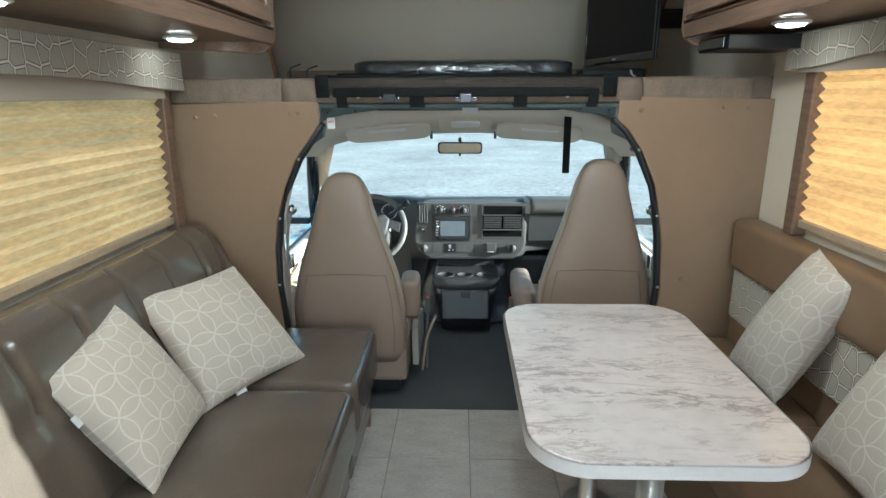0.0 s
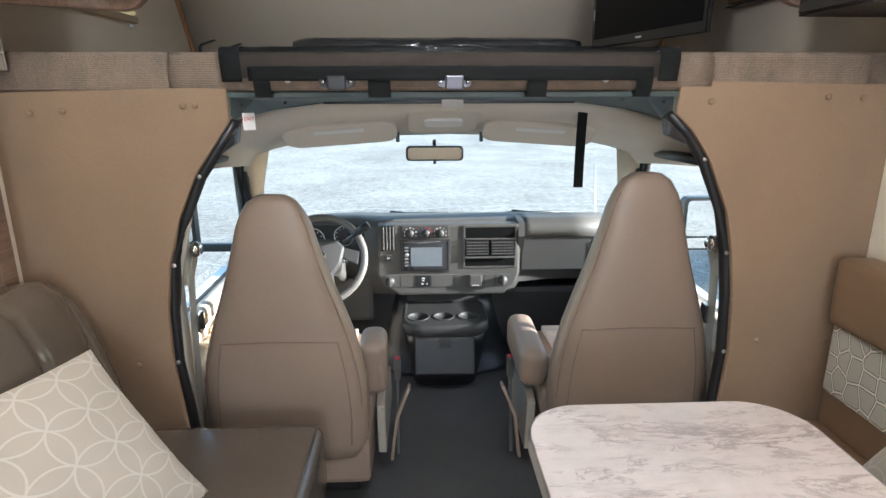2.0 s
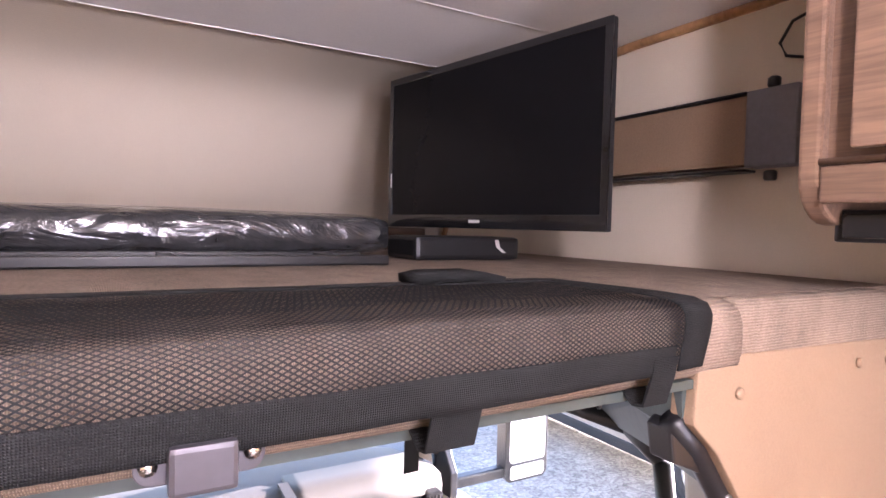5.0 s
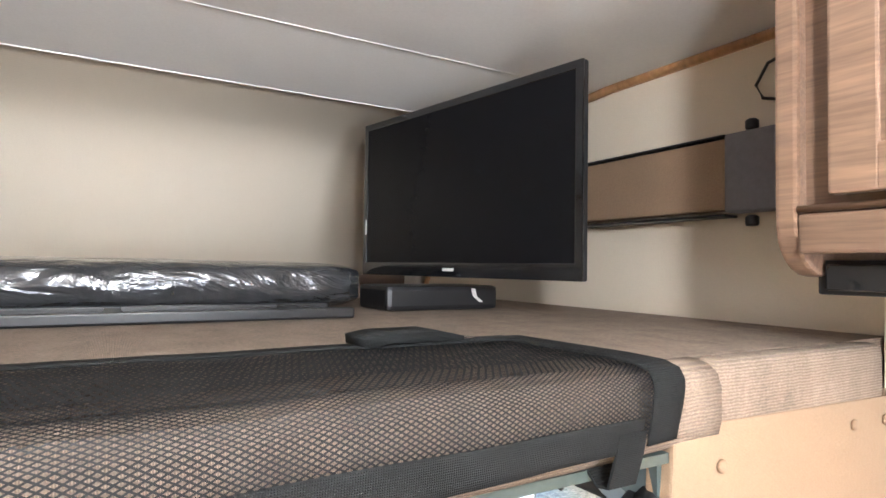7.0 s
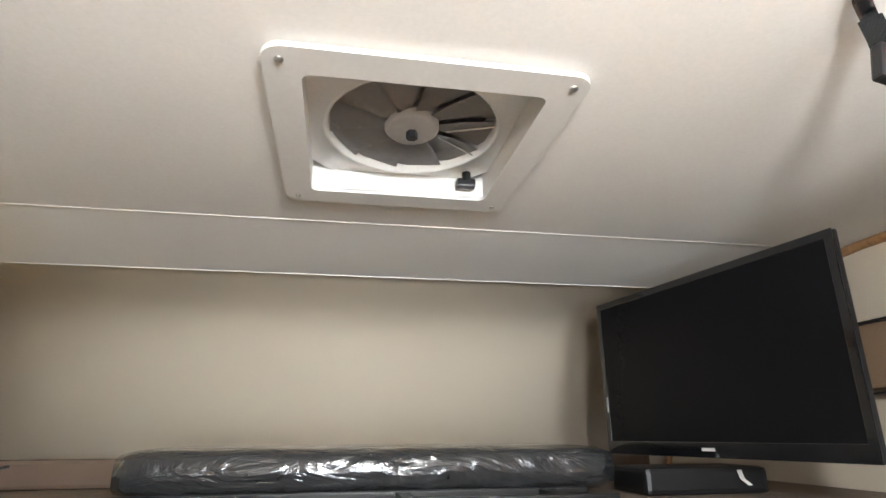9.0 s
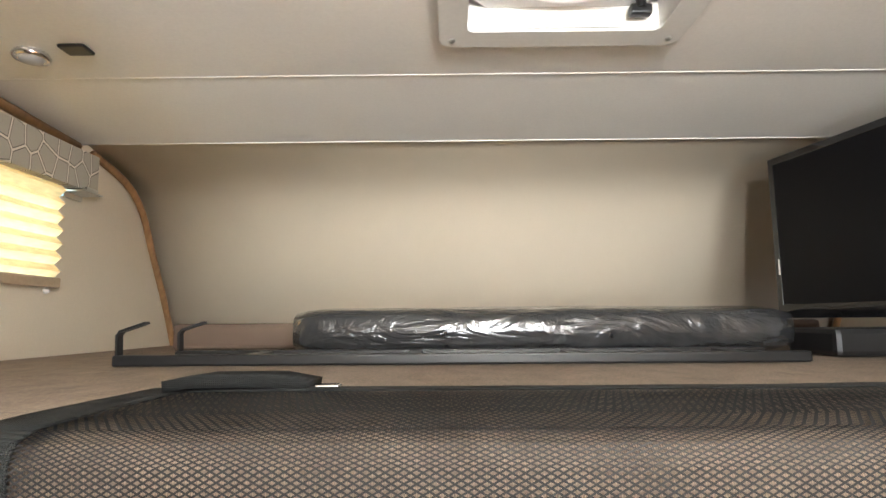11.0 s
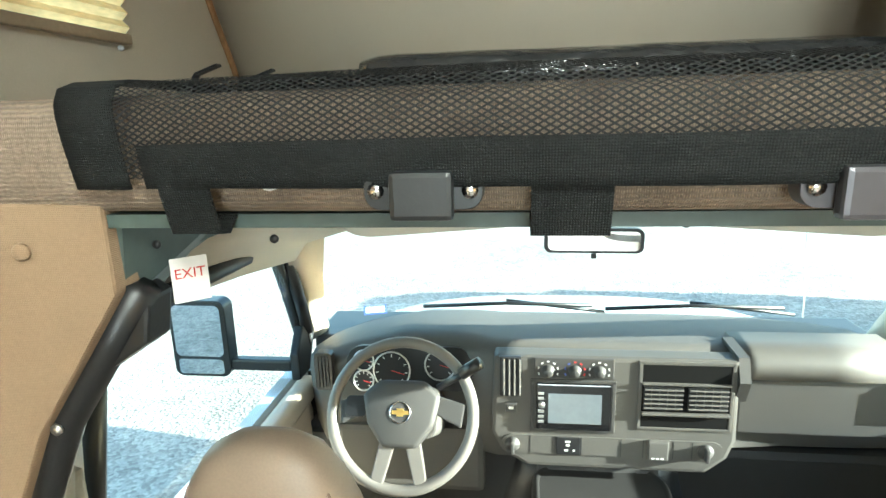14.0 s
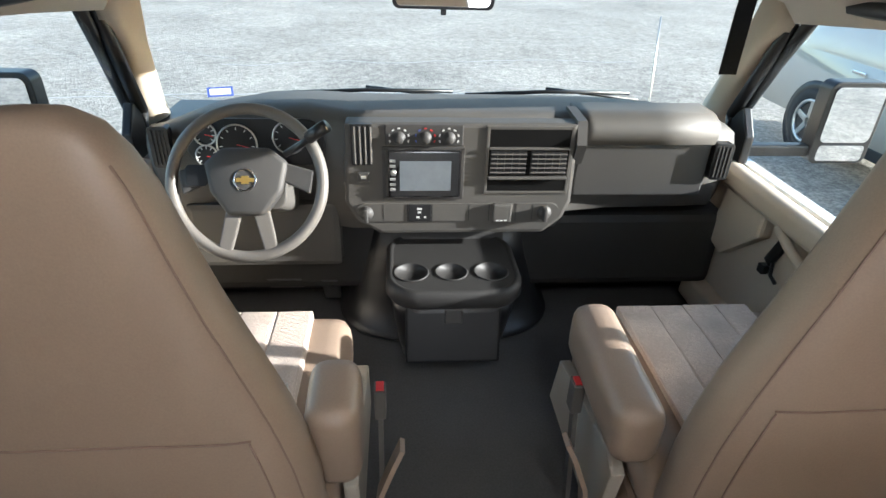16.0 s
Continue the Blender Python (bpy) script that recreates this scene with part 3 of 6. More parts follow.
part("platform", bx((BL + 0.002, 2.255, 1.437), (BR - 0.002, 4.02, BT), 0.0), CARPET, bunk)


def bow(x):
    """How far the middle of the bunk front stands out towards the coach."""
    return 2.205 - 0.018 * max(0.0, 1 - abs((x + 0.035) / 0.62) ** 2)


part("front_center", loft([[(x, bow(x) + dy, z) for dy, z in ((0.0, 1.466), (0.004, 1.448), (0.015, 1.439), (2.254 - bow(x), 1.437), (2.254 - bow(x), BT), (0.035, BT), (0.018, BT - 0.004), (0.005, BT - 0.014), (0.0, BT - 0.03))] for x in np.linspace(-0.72, 0.64, 33)]), CARPET, bunk, "bowed rounded tweed front edge", True)
part("front_left", bx((WL + 0.004, 2.213, 1.440), (-0.724, 2.256, BT), 0.010, 3), CARPET, bunk, "rounded tweed front edge", True)
part("front_right", bx((0.644, 2.213, 1.440), (WR - 0.08, 2.256, BT), 0.018, 4), CARPET, bunk, "rounded tweed front edge", True)
for x in (-0.43, 0.36):
    part("button", lathe([(0.009, 0), (0.009, 0.003), (0.001, 0.005)], pose(x, bow(x) + 0.001, 1.466, 90, 0, 0), 12), WHITE_PLASTIC, bunk, "cream screw cover", True)

# the restraint net folded over the front edge
NX0, NX1 = -0.588, 0.540
PATH = [(-0.010, 1.458), (-0.015, 1.479), (-0.019, 1.500), (-0.021, 1.521), (-0.014, 1.535), (0.006, 1.541), (0.06, 1.542), (0.13, 1.541), (0.20, 1.540), (0.27, 1.539)]


def net_at(u, v):
    """u along the front edge, v from the hem over the edge to the back, 0 to 1."""
    k = v * (len(PATH) - 1)
    i = min(int(k), len(PATH) - 2)
    f = k - i
    y, z = (PATH[i][j] * (1 - f) + PATH[i + 1][j] * f for j in (0, 1))
    sag = noise.noise((u * 5, v * 2, 1))
    ends = min(1, 6 * min(u, 1 - u))
    bulge = math.sin(math.pi * min(1, u * 1.02)) ** 0.7
    x = NX0 + (NX1 - NX0) * u
    return Vector((x, bow(x) + y - 0.012 * bulge * (1 - v) + 0.006 * sag, z + (0.004 * abs(sag) + 0.003 * bulge * math.sin(math.pi * v)) * ends))


net = thing("restraint_net", (0, 2.14, 1.5), "black mesh bunk restraint net folded over the front edge", "safety net")
CORD = bmesh.new()
W_NET, L_NET = 1.10, 0.34
cell = 0.0082
for fam in (1, -1):
    count = int((W_NET + L_NET) / cell)
    for c in range(count):
        s0 = c * cell - (L_NET if fam == 1 else 0)
        pts = []
        for k in range(1, 19):
            v = k / 18
            s = s0 + fam * v * L_NET
            if 0 <= s <= W_NET:
                pts.append(net_at(0.02 + 0.96 * s / W_NET, v))
        if len(pts) < 2:
            continue
        lift = 0.0006 if fam == 1 else 0.0
        va = [CORD.verts.new(p + Vector((0.0014, -lift, lift))) for p in pts]
        vb = [CORD.verts.new(p + Vector((-0.0014, -lift, lift))) for p in pts]
        for i in range(len(pts) - 1):
            CORD.faces.new((va[i], va[i + 1], vb[i + 1], vb[i]))
# the slack upper part lies double
for c in range(150):
    a = [net_at(0.03 + 0.94 * min(1, max(0, (c + 0.5) / 150 + k * 0.006)), 0.64 + 0.036 * k) + Vector((0, 0, 0.0015)) for k in range(10)]
    b = [net_at(0.03 + 0.94 * min(1, max(0, (c + 0.5) / 150 - k * 0.006)), 0.64 + 0.036 * k) + Vector((0, 0, 0.0021)) for k in range(10)]
    for pts in (a, b):
        va = [CORD.verts.new(p + Vector((0.0012, 0, 0))) for p in pts]
        vb = [CORD.verts.new(p - Vector((0.0012, 0, 0))) for p in pts]
        for i in range(9):
            CORD.faces.new((va[i], va[i + 1], vb[i + 1], vb[i]))
tagged(part("mesh", CORD, NETTING, net, "fine black diamond mesh"), kind="stuff")


def net_band(u0, u1, v0, v1, nu, nv, lift=0.0025):
    bm = grid(lambda a, b: net_at(u0 + (u1 - u0) * a, v0 + (v1 - v0) * b) + Vector((0, -lift, lift)), nu, nv)
    bmesh.ops.recalc_face_normals(bm, faces=bm.faces)
    bmesh.ops.solidify(bm, geom=bm.faces[:], thickness=0.0022)
    return bm


part("hem_left", net_band(0.0, 0.045, 0.0, 1.0, 3, 20), WEBBING, net, "black webbing hem", True)
part("hem_right", net_band(0.955, 1.0, 0.0, 1.0, 3, 20), WEBBING, net, "black webbing hem", True)
part("hem_bottom", net_band(0.06, 0.94, 0.0, 0.17, 60, 4, 0.004), WEBBING, net, "wide black webbing hem", True)
part("hem_back", net_band(0.03, 0.97, 0.93, 1.0, 60, 2, 0.004), WEBBING, net, "black webbing hem", True)
for x0, w, low in ((-0.49, 0.040, 1.438), (-0.205, 0.055, 1.438), (0.183, 0.050, 1.438), (0.455, 0.038, 1.438)):
    yb = bow(x0)
    part("webbing_loop", strip([(x0, yb - 0.024, 1.482), (x0, yb - 0.020, 1.458), (x0, yb - 0.010, low - 0.012), (x0, yb + 0.004, low - 0.014), (x0, yb + 0.02, low - 0.002)], w, 0.003, (1, 0, 0)), WEBBING, net, "black webbing loop")
for x in (-0.50, 0.32):
    part("folded_strap", strip([(x - 0.05, 2.44, 1.549), (x - 0.02, 2.445, 1.553), (x + 0.06, 2.46, 1.552), (x + 0.10, 2.465, 1.544)], 0.07, 0.012, (0, 1, 0)), WEBBING, net, "folded end of black strap", True)
    part("clip", bx((x + 0.09, 2.45, 1.538), (x + 0.13, 2.475, 1.545), 0.002), CHROME, net, "small steel strap clip")
for x, m in ((-0.307, BLACK), (-0.022, SATIN)):
    yb = bow(x) - 2.160
    br = thing("net_bracket", (x, 2.143 + yb, 1.46), "small " + ("black" if m is BLACK else "grey metal") + " belt bracket screwed to the bunk edge", "bracket", "belt brackets")
    part("plate", prism(rounded(x - 0.042, 1.446, x + 0.042, 1.474, 0.012), "y", 2.135 + yb, 2.153 + yb, 0.001), m, br)
    part("cover", bx((x - 0.022, 2.122 + yb, 1.440), (x + 0.022, 2.136 + yb, 1.474), 0.004), m, br)
    for dx in (-0.033, 0.033):
        part("screw", lathe([(0.005, 0), (0.006, 0.002), (0.001, 0.003)], pose(x + dx, 2.135 + yb, 1.460, 90, 0, 0), 10), CHROME, br, smooth=True)

strap = thing("hanging_strap", (0.5, 2.8, 1.11), "black webbing strap hanging under the cab headliner", "strap")
part("webbing", strip([(0.478, 2.80, 1.43), (0.479, 2.81, 1.38), (0.481, 2.825, 1.30), (0.484, 2.84, 1.20), (0.486, 2.846, 1.087)], 0.035, 0.003, (1, 0, 0)), WEBBING, strap)

# folded bunk ladder
lad = thing("bunk_ladder", (-0.1, 2.9, BT), "black steel bunk ladder lying folded on the bunk", "ladder")
for y, x0 in ((2.915, -0.894), (3.08, -0.85)):
    part("rail", bx((x0, y - 0.012, BT + 0.001), (0.45, y + 0.012, BT + 0.022), 0.004), BLACK, lad)
    part("hook", strip([(x0 + 0.008, y, BT + 0.012), (x0 + 0.006, y, BT + 0.06), (x0 + 0.012, y, BT + 0.068), (x0 + 0.06, y, BT + 0.084)], 0.02, 0.005, (0, 1, 0)), BLACK, lad, "bent steel hook")
for i in range(4):
    x = -0.66 + i * 0.33
    part("rung", bx((x, 2.925, BT + 0.004), (x + 0.03, 3.07, BT + 0.02), 0.003), BLACK, lad)

pad = thing("bunk_cushion", (-0.05, 3.2, BT + 0.02), "dark bunk cushion still wrapped in clear crinkled film", "cushion")
rings = []
for i in range(41):
    u = i / 40
    x = -0.60 + 1.14 * u
    end = min(1, 14 * min(u, 1 - u)) ** 0.5
    row = []
    for a in range(24):
        t = 2 * math.pi * a / 24
        cy, cz = math.cos(t), math.sin(t)
        sy, sz = math.copysign(abs(cy) ** 0.45, cy), math.copysign(abs(cz) ** 0.45, cz)
        row.append((x, 3.285 + sy * 0.19 * (0.93 + 0.07 * end) + 0.003 * noise.noise((x * 9, t, 2)), BT + 0.061 + sz * 0.056 * (0.8 + 0.2 * end) + 0.003 * noise.noise((x * 7, t * 2, 4))))
    rings.append(row)
part("wrapped_pad", loft(rings), WRAP, pad, smooth=True)
board = thing("bunk_end_board", (-0.1, 3.6, BT), "low dark brown padded board at the bunk foot", "board")
part("board", bx((-1.1, 3.58, BT + 0.001), (0.9, 3.64, BT + 0.08), 0.012), PAD_BROWN, board)

# television on its swing arm
tv = thing("television", (0.74, 2.95, 1.61), "black flat television mounted over the bunk", "television")
def tv_at(bm):
    a = math.degrees(math.atan2(3.363 - 2.608, 0.657 - 0.803))
    return turned(bm, pose(0.803, 2.608, 1.617, 0, 0, a) @ Matrix.Diagonal((1, 1, 1.055, 1)))
L_TV = 0.769
part("casing", tv_at(joined(bx((0, -0.014, 0), (L_TV, 0, 0.415), 0.004), bx((0.08, -0.05, 0.05), (L_TV - 0.08, -0.013, 0.36), 0.012))), BLACK, tv)
part("bezel", tv_at(joined(bx((0, 0, 0), (L_TV, 0.006, 0.034), 0.002), bx((0, 0, 0.397), (L_TV, 0.006, 0.415), 0.002), bx((0, 0, 0.03), (0.018, 0.006, 0.4), 0.002), bx((L_TV - 0.018, 0, 0.03), (L_TV, 0.006, 0.4), 0.002))), GLOSS, tv, "gloss black bezel")
part("screen", tv_at(bx((0.018, 0.0005, 0.034), (L_TV - 0.018, 0.0035, 0.397))), TV_SCREEN, tv, "dark glossy screen")
part("maker_mark", tv_at(bx((0.37, 0.006, 0.014), (0.41, 0.0065, 0.021))), MARK, tv, "small pale maker mark")
part("energy_label", tv_at(bx((0.752, 0.006, 0.11), (0.757, 0.0065, 0.15))), MARK, tv)
arm = thing("television_mount", (1.17, 2.7, 1.84), "tan-covered television swing arm on the wall", "bracket")
part("arm_cover", bx((1.137, 2.535, 1.772), (1.177, 3.16, 1.925), 0.006), PANEL, arm, "tan covered arm")
part("end_bracket", bx((1.127, 2.42, 1.765), (1.178, 2.532, 1.932), 0.006), mat("grey_bracket", (0.16, 0.155, 0.17), 0.5), arm, "grey steel end bracket")
part("lower_rail", bx((1.13, 2.534, 1.757), (1.178, 3.16, 1.763), 0.002), BLACK, arm)
part("upper_rail", bx((1.13, 2.534, 1.928), (1.178, 3.16, 1.933), 0.002), BLACK, arm)
part("tv_link", bx((0.75, 3.06, 1.79), (1.14, 3.12, 1.88), 0.006), BLACK, arm)
for z, h in ((1.932, 0.022), (1.735, 0.022)):
    part("knob", lathe([(0.011, 0), (0.013, 0.004), (0.013, 0.018), (0.008, h)], pose(1.135, 2.475, z), 12), BLACK, arm, "black knurled knob", True)
box_ob = thing("black_case", (0.8, 3.02, BT), "flat black cloth case lying under the television", "case")
part("case", bx((0.58, 3.03, BT + 0.001), (0.90, 3.21, BT + 0.062), 0.012), BLACK, box_ob)
part("torn_label", strip([(0.82, 3.025, BT + 0.055), (0.825, 3.024, BT + 0.035), (0.845, 3.024, BT + 0.02)], 0.012, 0.001, (1, 0, 0)), PAPER, box_ob, "torn white paper label")
cable = thing("tv_cable", (1.15, 2.4, 2.0), "thin black cable looping behind the cabinet", "cable")
part("cable", tube([(1.172, 2.40, 2.09), (1.165, 2.46, 2.07), (1.165, 2.485, 2.03), (1.165, 2.47, 2.0), (1.168, 2.42, 1.985), (1.17, 2.36, 1.98)], 0.0035, 6), BLACK, cable, smooth=True)

# roof vent with fan
vent = thing("roof_vent", (0, 2.53, CEIL_Z), "white plastic roof vent with a grey ten-blade fan", "roof vent")
VC = Vector((0.0, 2.53))
def sq_ring(h0, h1, r0, r1, z0, z1):
    a, b = rounded(VC.x - h0, VC.y - h0, VC.x + h0, VC.y + h0, r0), rounded(VC.x - h1, VC.y - h1, VC.x + h1, VC.y + h1, r1)
    return loft([[(x, y, z0) for x, y in a], [(x, y, z1) for x, y in a], [(x, y, z1) for x, y in b], [(x, y, z0) for x, y in b], [(x, y, z0) for x, y in a]], False)
part("trim_frame", sq_ring(0.222, 0.172, 0.03, 0.014, CEIL_Z - 0.004, CEIL_Z - 0.012), WHITE_PLASTIC, vent, "white trim frame")
for a, b in (((-0.186, 2.344, CEIL_Z - 0.006), (-0.172, 2.716, CEIL_Z + 0.13)), ((0.172, 2.344, CEIL_Z - 0.006), (0.186, 2.716, CEIL_Z + 0.13)), ((-0.186, 2.344, CEIL_Z - 0.006), (0.186, 2.358, CEIL_Z + 0.13)), ((-0.186, 2.702, CEIL_Z - 0.006), (0.186, 2.716, CEIL_Z + 0.13))):
    part("shaft_side", bx(a, b), WHITE_PLASTIC, vent)
circle = [(math.cos(2 * math.pi * i / 28), math.sin(2 * math.pi * i / 28)) for i in range(28)]
def square_dir(c, s, h):
    k = h / max(abs(c), abs(s))
    return VC.x + c * k, VC.y + s * k
part("shroud", loft([[(*square_dir(c, s, 0.172), CEIL_Z + 0.035) for c, s in circle], [(VC.x + 0.155 * c, VC.y + 0.155 * s, CEIL_Z + 0.034) for c, s in circle], [(VC.x + 0.150 * c, VC.y + 0.150 * s, CEIL_Z + 0.024) for c, s in circle], [(VC.x + 0.143 * c, VC.y + 0.143 * s, CEIL_Z + 0.026) for c, s in circle], [(VC.x + 0.142 * c, VC.y + 0.142 * s, CEIL_Z + 0.08) for c, s in circle]], False), WHITE_PLASTIC, vent, "round white fan shroud", True)
part("lid", bx((-0.2, 2.33, CEIL_Z + 0.128), (0.2, 2.73, CEIL_Z + 0.136), 0.002), mat("smoke_lid", (0.20, 0.19, 0.18), 0.4), vent, "closed smoke-grey lid")
part("hub", lathe([(0.040, 0.03), (0.046, 0.036), (0.046, 0.06), (0.04, 0.066)], pose(VC.x, VC.y, CEIL_Z - 0.006)), FAN_GREY, vent, "grey fan hub", True)
part("hub_nut", lathe([(0.010, 0), (0.010, 0.012), (0.008, 0.014)], pose(VC.x, VC.y, CEIL_Z + 0.012), 6), BLACK, vent)
for i in range(10):
    a = 36 * i
    bl = grid(lambda u, v: Vector((0.044 + 0.094 * u, (v - 0.5) * (0.030 + 0.064 * u) + 0.014 * u, 0.0045 * (v - 0.5) * 2 + 0.004 * math.sin(3 * u))), 6, 4)
    bmesh.ops.solidify(bl, geom=bl.faces[:], thickness=0.0015)
    part("fan_blade", turned(bl, pose(VC.x, VC.y, CEIL_Z + 0.038, 0, 0, a)), FAN_GREY, vent, smooth=True)
part("crank_knob", joined(bx((0.112, 2.672, CEIL_Z + 0.004), (0.150, 2.690, CEIL_Z + 0.022), 0.004), lathe([(0.009, 0), (0.009, 0.02)], pose(0.131, 2.676, CEIL_Z + 0.014), 12)), BLACK, vent, "black crank knob")
part("fan_guard", joined(tube([(0.06, 2.53, CEIL_Z + 0.03), (0.145, 2.50, CEIL_Z + 0.03)], 0.0012, 5), tube([(0.05, 2.55, CEIL_Z + 0.03), (0.125, 2.60, CEIL_Z + 0.03)], 0.0012, 5)), METAL, vent)
for dx in (-0.198, 0.198):
    for dy in (-0.198, 0.198):
        part("screw", lathe([(0.006, 0), (0.006, 0.0025), (0.001, 0.003)], pose(VC.x + dx, VC.y + dy, CEIL_Z - 0.0115, 180, 0, 0), 8), METAL, vent, smooth=True)

vent.location += Vector((-0.035, 0.035, 0))
vent.scale = (1.0, 1.12, 1.0)

# belt buckle hung from the ceiling, round ceiling light and black catch
bk = thing("ceiling_buckle", (0.5, 2.2, 2.05), "black belt buckle with red button hung from the ceiling", "belt buckle")
part("anchor", strip([(0.500, 2.17, CEIL_Z - 0.002), (0.510, 2.18, CEIL_Z - 0.008), (0.540, 2.20, CEIL_Z - 0.014), (0.570, 2.21, CEIL_Z - 0.004)], 0.018, 0.003, (0.5, -0.8, 0)), CHROME, bk, "chrome anchor plate")
part("strap", strip([(0.540, 2.20, CEIL_Z - 0.012), (0.550, 2.203, CEIL_Z - 0.035), (0.555, 2.205, CEIL_Z - 0.05)], 0.024, 0.004, (0.5, -0.8, 0)), WEBBING, bk)
part("buckle", turned(bx((-0.013, -0.008, -0.048), (0.013, 0.008, 0), 0.004), pose(0.557, 2.206, CEIL_Z - 0.045, 0, 12, 0)), BLACK, bk)
part("button", turned(bx((-0.007, -0.0105, -0.028), (0.007, -0.006, -0.010), 0.002), pose(0.557, 2.206, CEIL_Z - 0.045, 0, 12, 0)), RED, bk, "red release button")
bk.location += Vector((-0.095, -0.05, 0))
cl = thing("ceiling_light", (-1.05, 2.84, CEIL_Z), "small round chrome ceiling light above the bunk", "light")
part("rim", lathe([(0.030, -0.001), (0.034, -0.008), (0.030, -0.014), (0.024, -0.012)], pose(-1.05, 2.84, CEIL_Z)), CHROME, cl, smooth=True)
part("lens", lathe([(0.025, -0.004), (0.02, -0.018), (0.008, -0.022), (0.001, -0.0225)], pose(-1.05, 2.84, CEIL_Z)), FAN_GREY, cl, "grey lens", True)
sw = thing("ceiling_switch", (-0.95, 2.82, CEIL_Z), "small black ceiling switch plate", "switch")
part("plate", bx((-0.975, 2.80, CEIL_Z - 0.008), (-0.925, 2.84, CEIL_Z - 0.001), 0.003), BLACK, sw)
kn = thing("blind_knob", (BL, 3.27, 1.70), "small clear cord knob under the bunk blind", "knob")
part("knob", lathe([(0.006, 0), (0.008, 0.006), (0.004, 0.014)], pose(BL + 0.001, 3.25, 1.70, 0, 90, 0), 10), WHITE_PLASTIC, kn, smooth=True)
tagged(part("warning_label", bx((BL + 0.0005, 2.35, 1.69), (BL + 0.0012, 2.45, 1.72)), PAPER), "small white paper label on the wall", "label")

# ---- wall cabinets ----
def cabinet(x_wall, x_face, y0, y1, z0, label):
    s = 1 if x_face > x_wall else -1
    ob = thing("wall_cabinet", (x_wall, (y0 + y1) / 2, z0), label, "cabinet", "wall cabinets")
    lo, hi = sorted((x_wall + s * 0.003, x_face - s * 0.02))
    part("body", bx((lo, y0, z0 + 0.012), (hi, y1 - 0.03, CEIL_Z - 0.003)), WOOD, ob)
    # end panel with bullnosed corner
    end = rounded(min(x_wall + s * 0.004, x_face), z0 - 0.03, max(x_wall + s * 0.004, x_face), CEIL_Z - 0.004, 0.07)
    if s > 0:
        end = [(x_wall + 0.004, CEIL_Z - 0.004), (x_wall + 0.004, z0 - 0.008)] + [p for p in end if p[0] > x_face - 0.071 and p[1] < z0 + 0.1][::1] + [(x_face, CEIL_Z - 0.004)]
    else:
        end = [(x_wall - 0.004, CEIL_Z - 0.004), (x_face, CEIL_Z - 0.004)] + [p for p in end if p[0] < x_face + 0.071 and p[1] < z0 + 0.1] + [(x_wall - 0.004, z0 - 0.008)]
    part("end_panel", prism(end, "y", y1 - 0.03, y1, 0.006), WOOD_EDGE, ob, "bullnosed end panel", False)
    part("bottom_rail", bx((x_face - s * 0.02, y0, z0), (x_face, y1 - 0.03, z0 + 0.05), 0.004), WOOD, ob)
    part("trim_bead", tube([(x_face, y0, z0 + 0.056), (x_face, y1 - 0.03, z0 + 0.056)], 0.005, 6), WOOD_EDGE, ob, smooth=True)
    n, w = 4, (y1 - 0.06 - y0) / 4
    for i in range(n):
        a, b = y0 + i * w + 0.012, y0 + (i + 1) * w - 0.012
        c, d = z0 + 0.07, CEIL_Z - 0.03
        X0, X1 = sorted((x_face - s * 0.006, x_face + s * 0.014))
        door = part("door", joined(bx((X0, a, c), (X1, a + 0.055, d), 0.004), bx((X0, b - 0.055, c), (X1, b, d), 0.004), bx((X0, a + 0.05, c), (X1, b - 0.05, c + 0.055), 0.004), bx((X0, a + 0.05, d - 0.055), (X1, b - 0.05, d), 0.004)), WOOD_EDGE, ob, "framed wood door")
        part("door_panel", bx((X0 + 0.003, a + 0.05, c + 0.05), (X0 + 0.010, b - 0.05, d - 0.05), 0.002), WOOD, door)
        part("door_handle", tube([(x_face + s * 0.014, a + 0.03, c + 0.04), (x_face + s * 0.034, a + 0.03, c + 0.05), (x_face + s * 0.034, a + 0.03, c + 0.12), (x_face + s * 0.014, a + 0.03, c + 0.13)], 0.005, 6), BLACK, door, "dark metal pull", True)
    return ob


cabinet(WL, -0.73, -1.6, 2.205, 1.65, "brown wood wall cabinets over the sofa")
cabinet(WR, 0.765, -1.6, 2.215, 1.665, "brown wood wall cabinets over the dinette")
for x, y, z in ((-0.98, 1.96, 1.662), (-0.98, 1.13, 1.662), (0.93, 1.78, 1.677)):
    pk = thing("puck_light", (x, y, z), "lit round white puck light under the wall cabinet", "light", "puck lights")
    part("rim", lathe([(0.052, -0.0005), (0.054, -0.006), (0.048, -0.010), (0.042, -0.010)], pose(x, y, z)), WHITE_PLASTIC, pk, smooth=True)
    part("diffuser", lathe([(0.043, -0.008), (0.036, -0.015), (0.018, -0.018), (0.001, -0.0185)], pose(x, y, z)), LENS_LIT, pk, "glowing diffuser", True)
dv = thing("disc_player", (0.95, 2.0, 1.63), "black disc player slung under the wall cabinet", "disc player")
part("case", bx((0.83, 1.95, 1.612), (1.10, 2.195, 1.658), 0.004), BLACK, dv)
part("front", bx((0.82, 1.97, 1.618), (0.83, 2.18, 1.652), 0.002), GLOSS, dv)
part("side_slot", bx((0.86, 2.195, 1.626), (1.07, 2.198, 1.644)), GLOSS, dv)
cb = thing("player_cable", (1.1, 2.0, 1.6), "thin dark cable hanging behind the disc player", "cable")
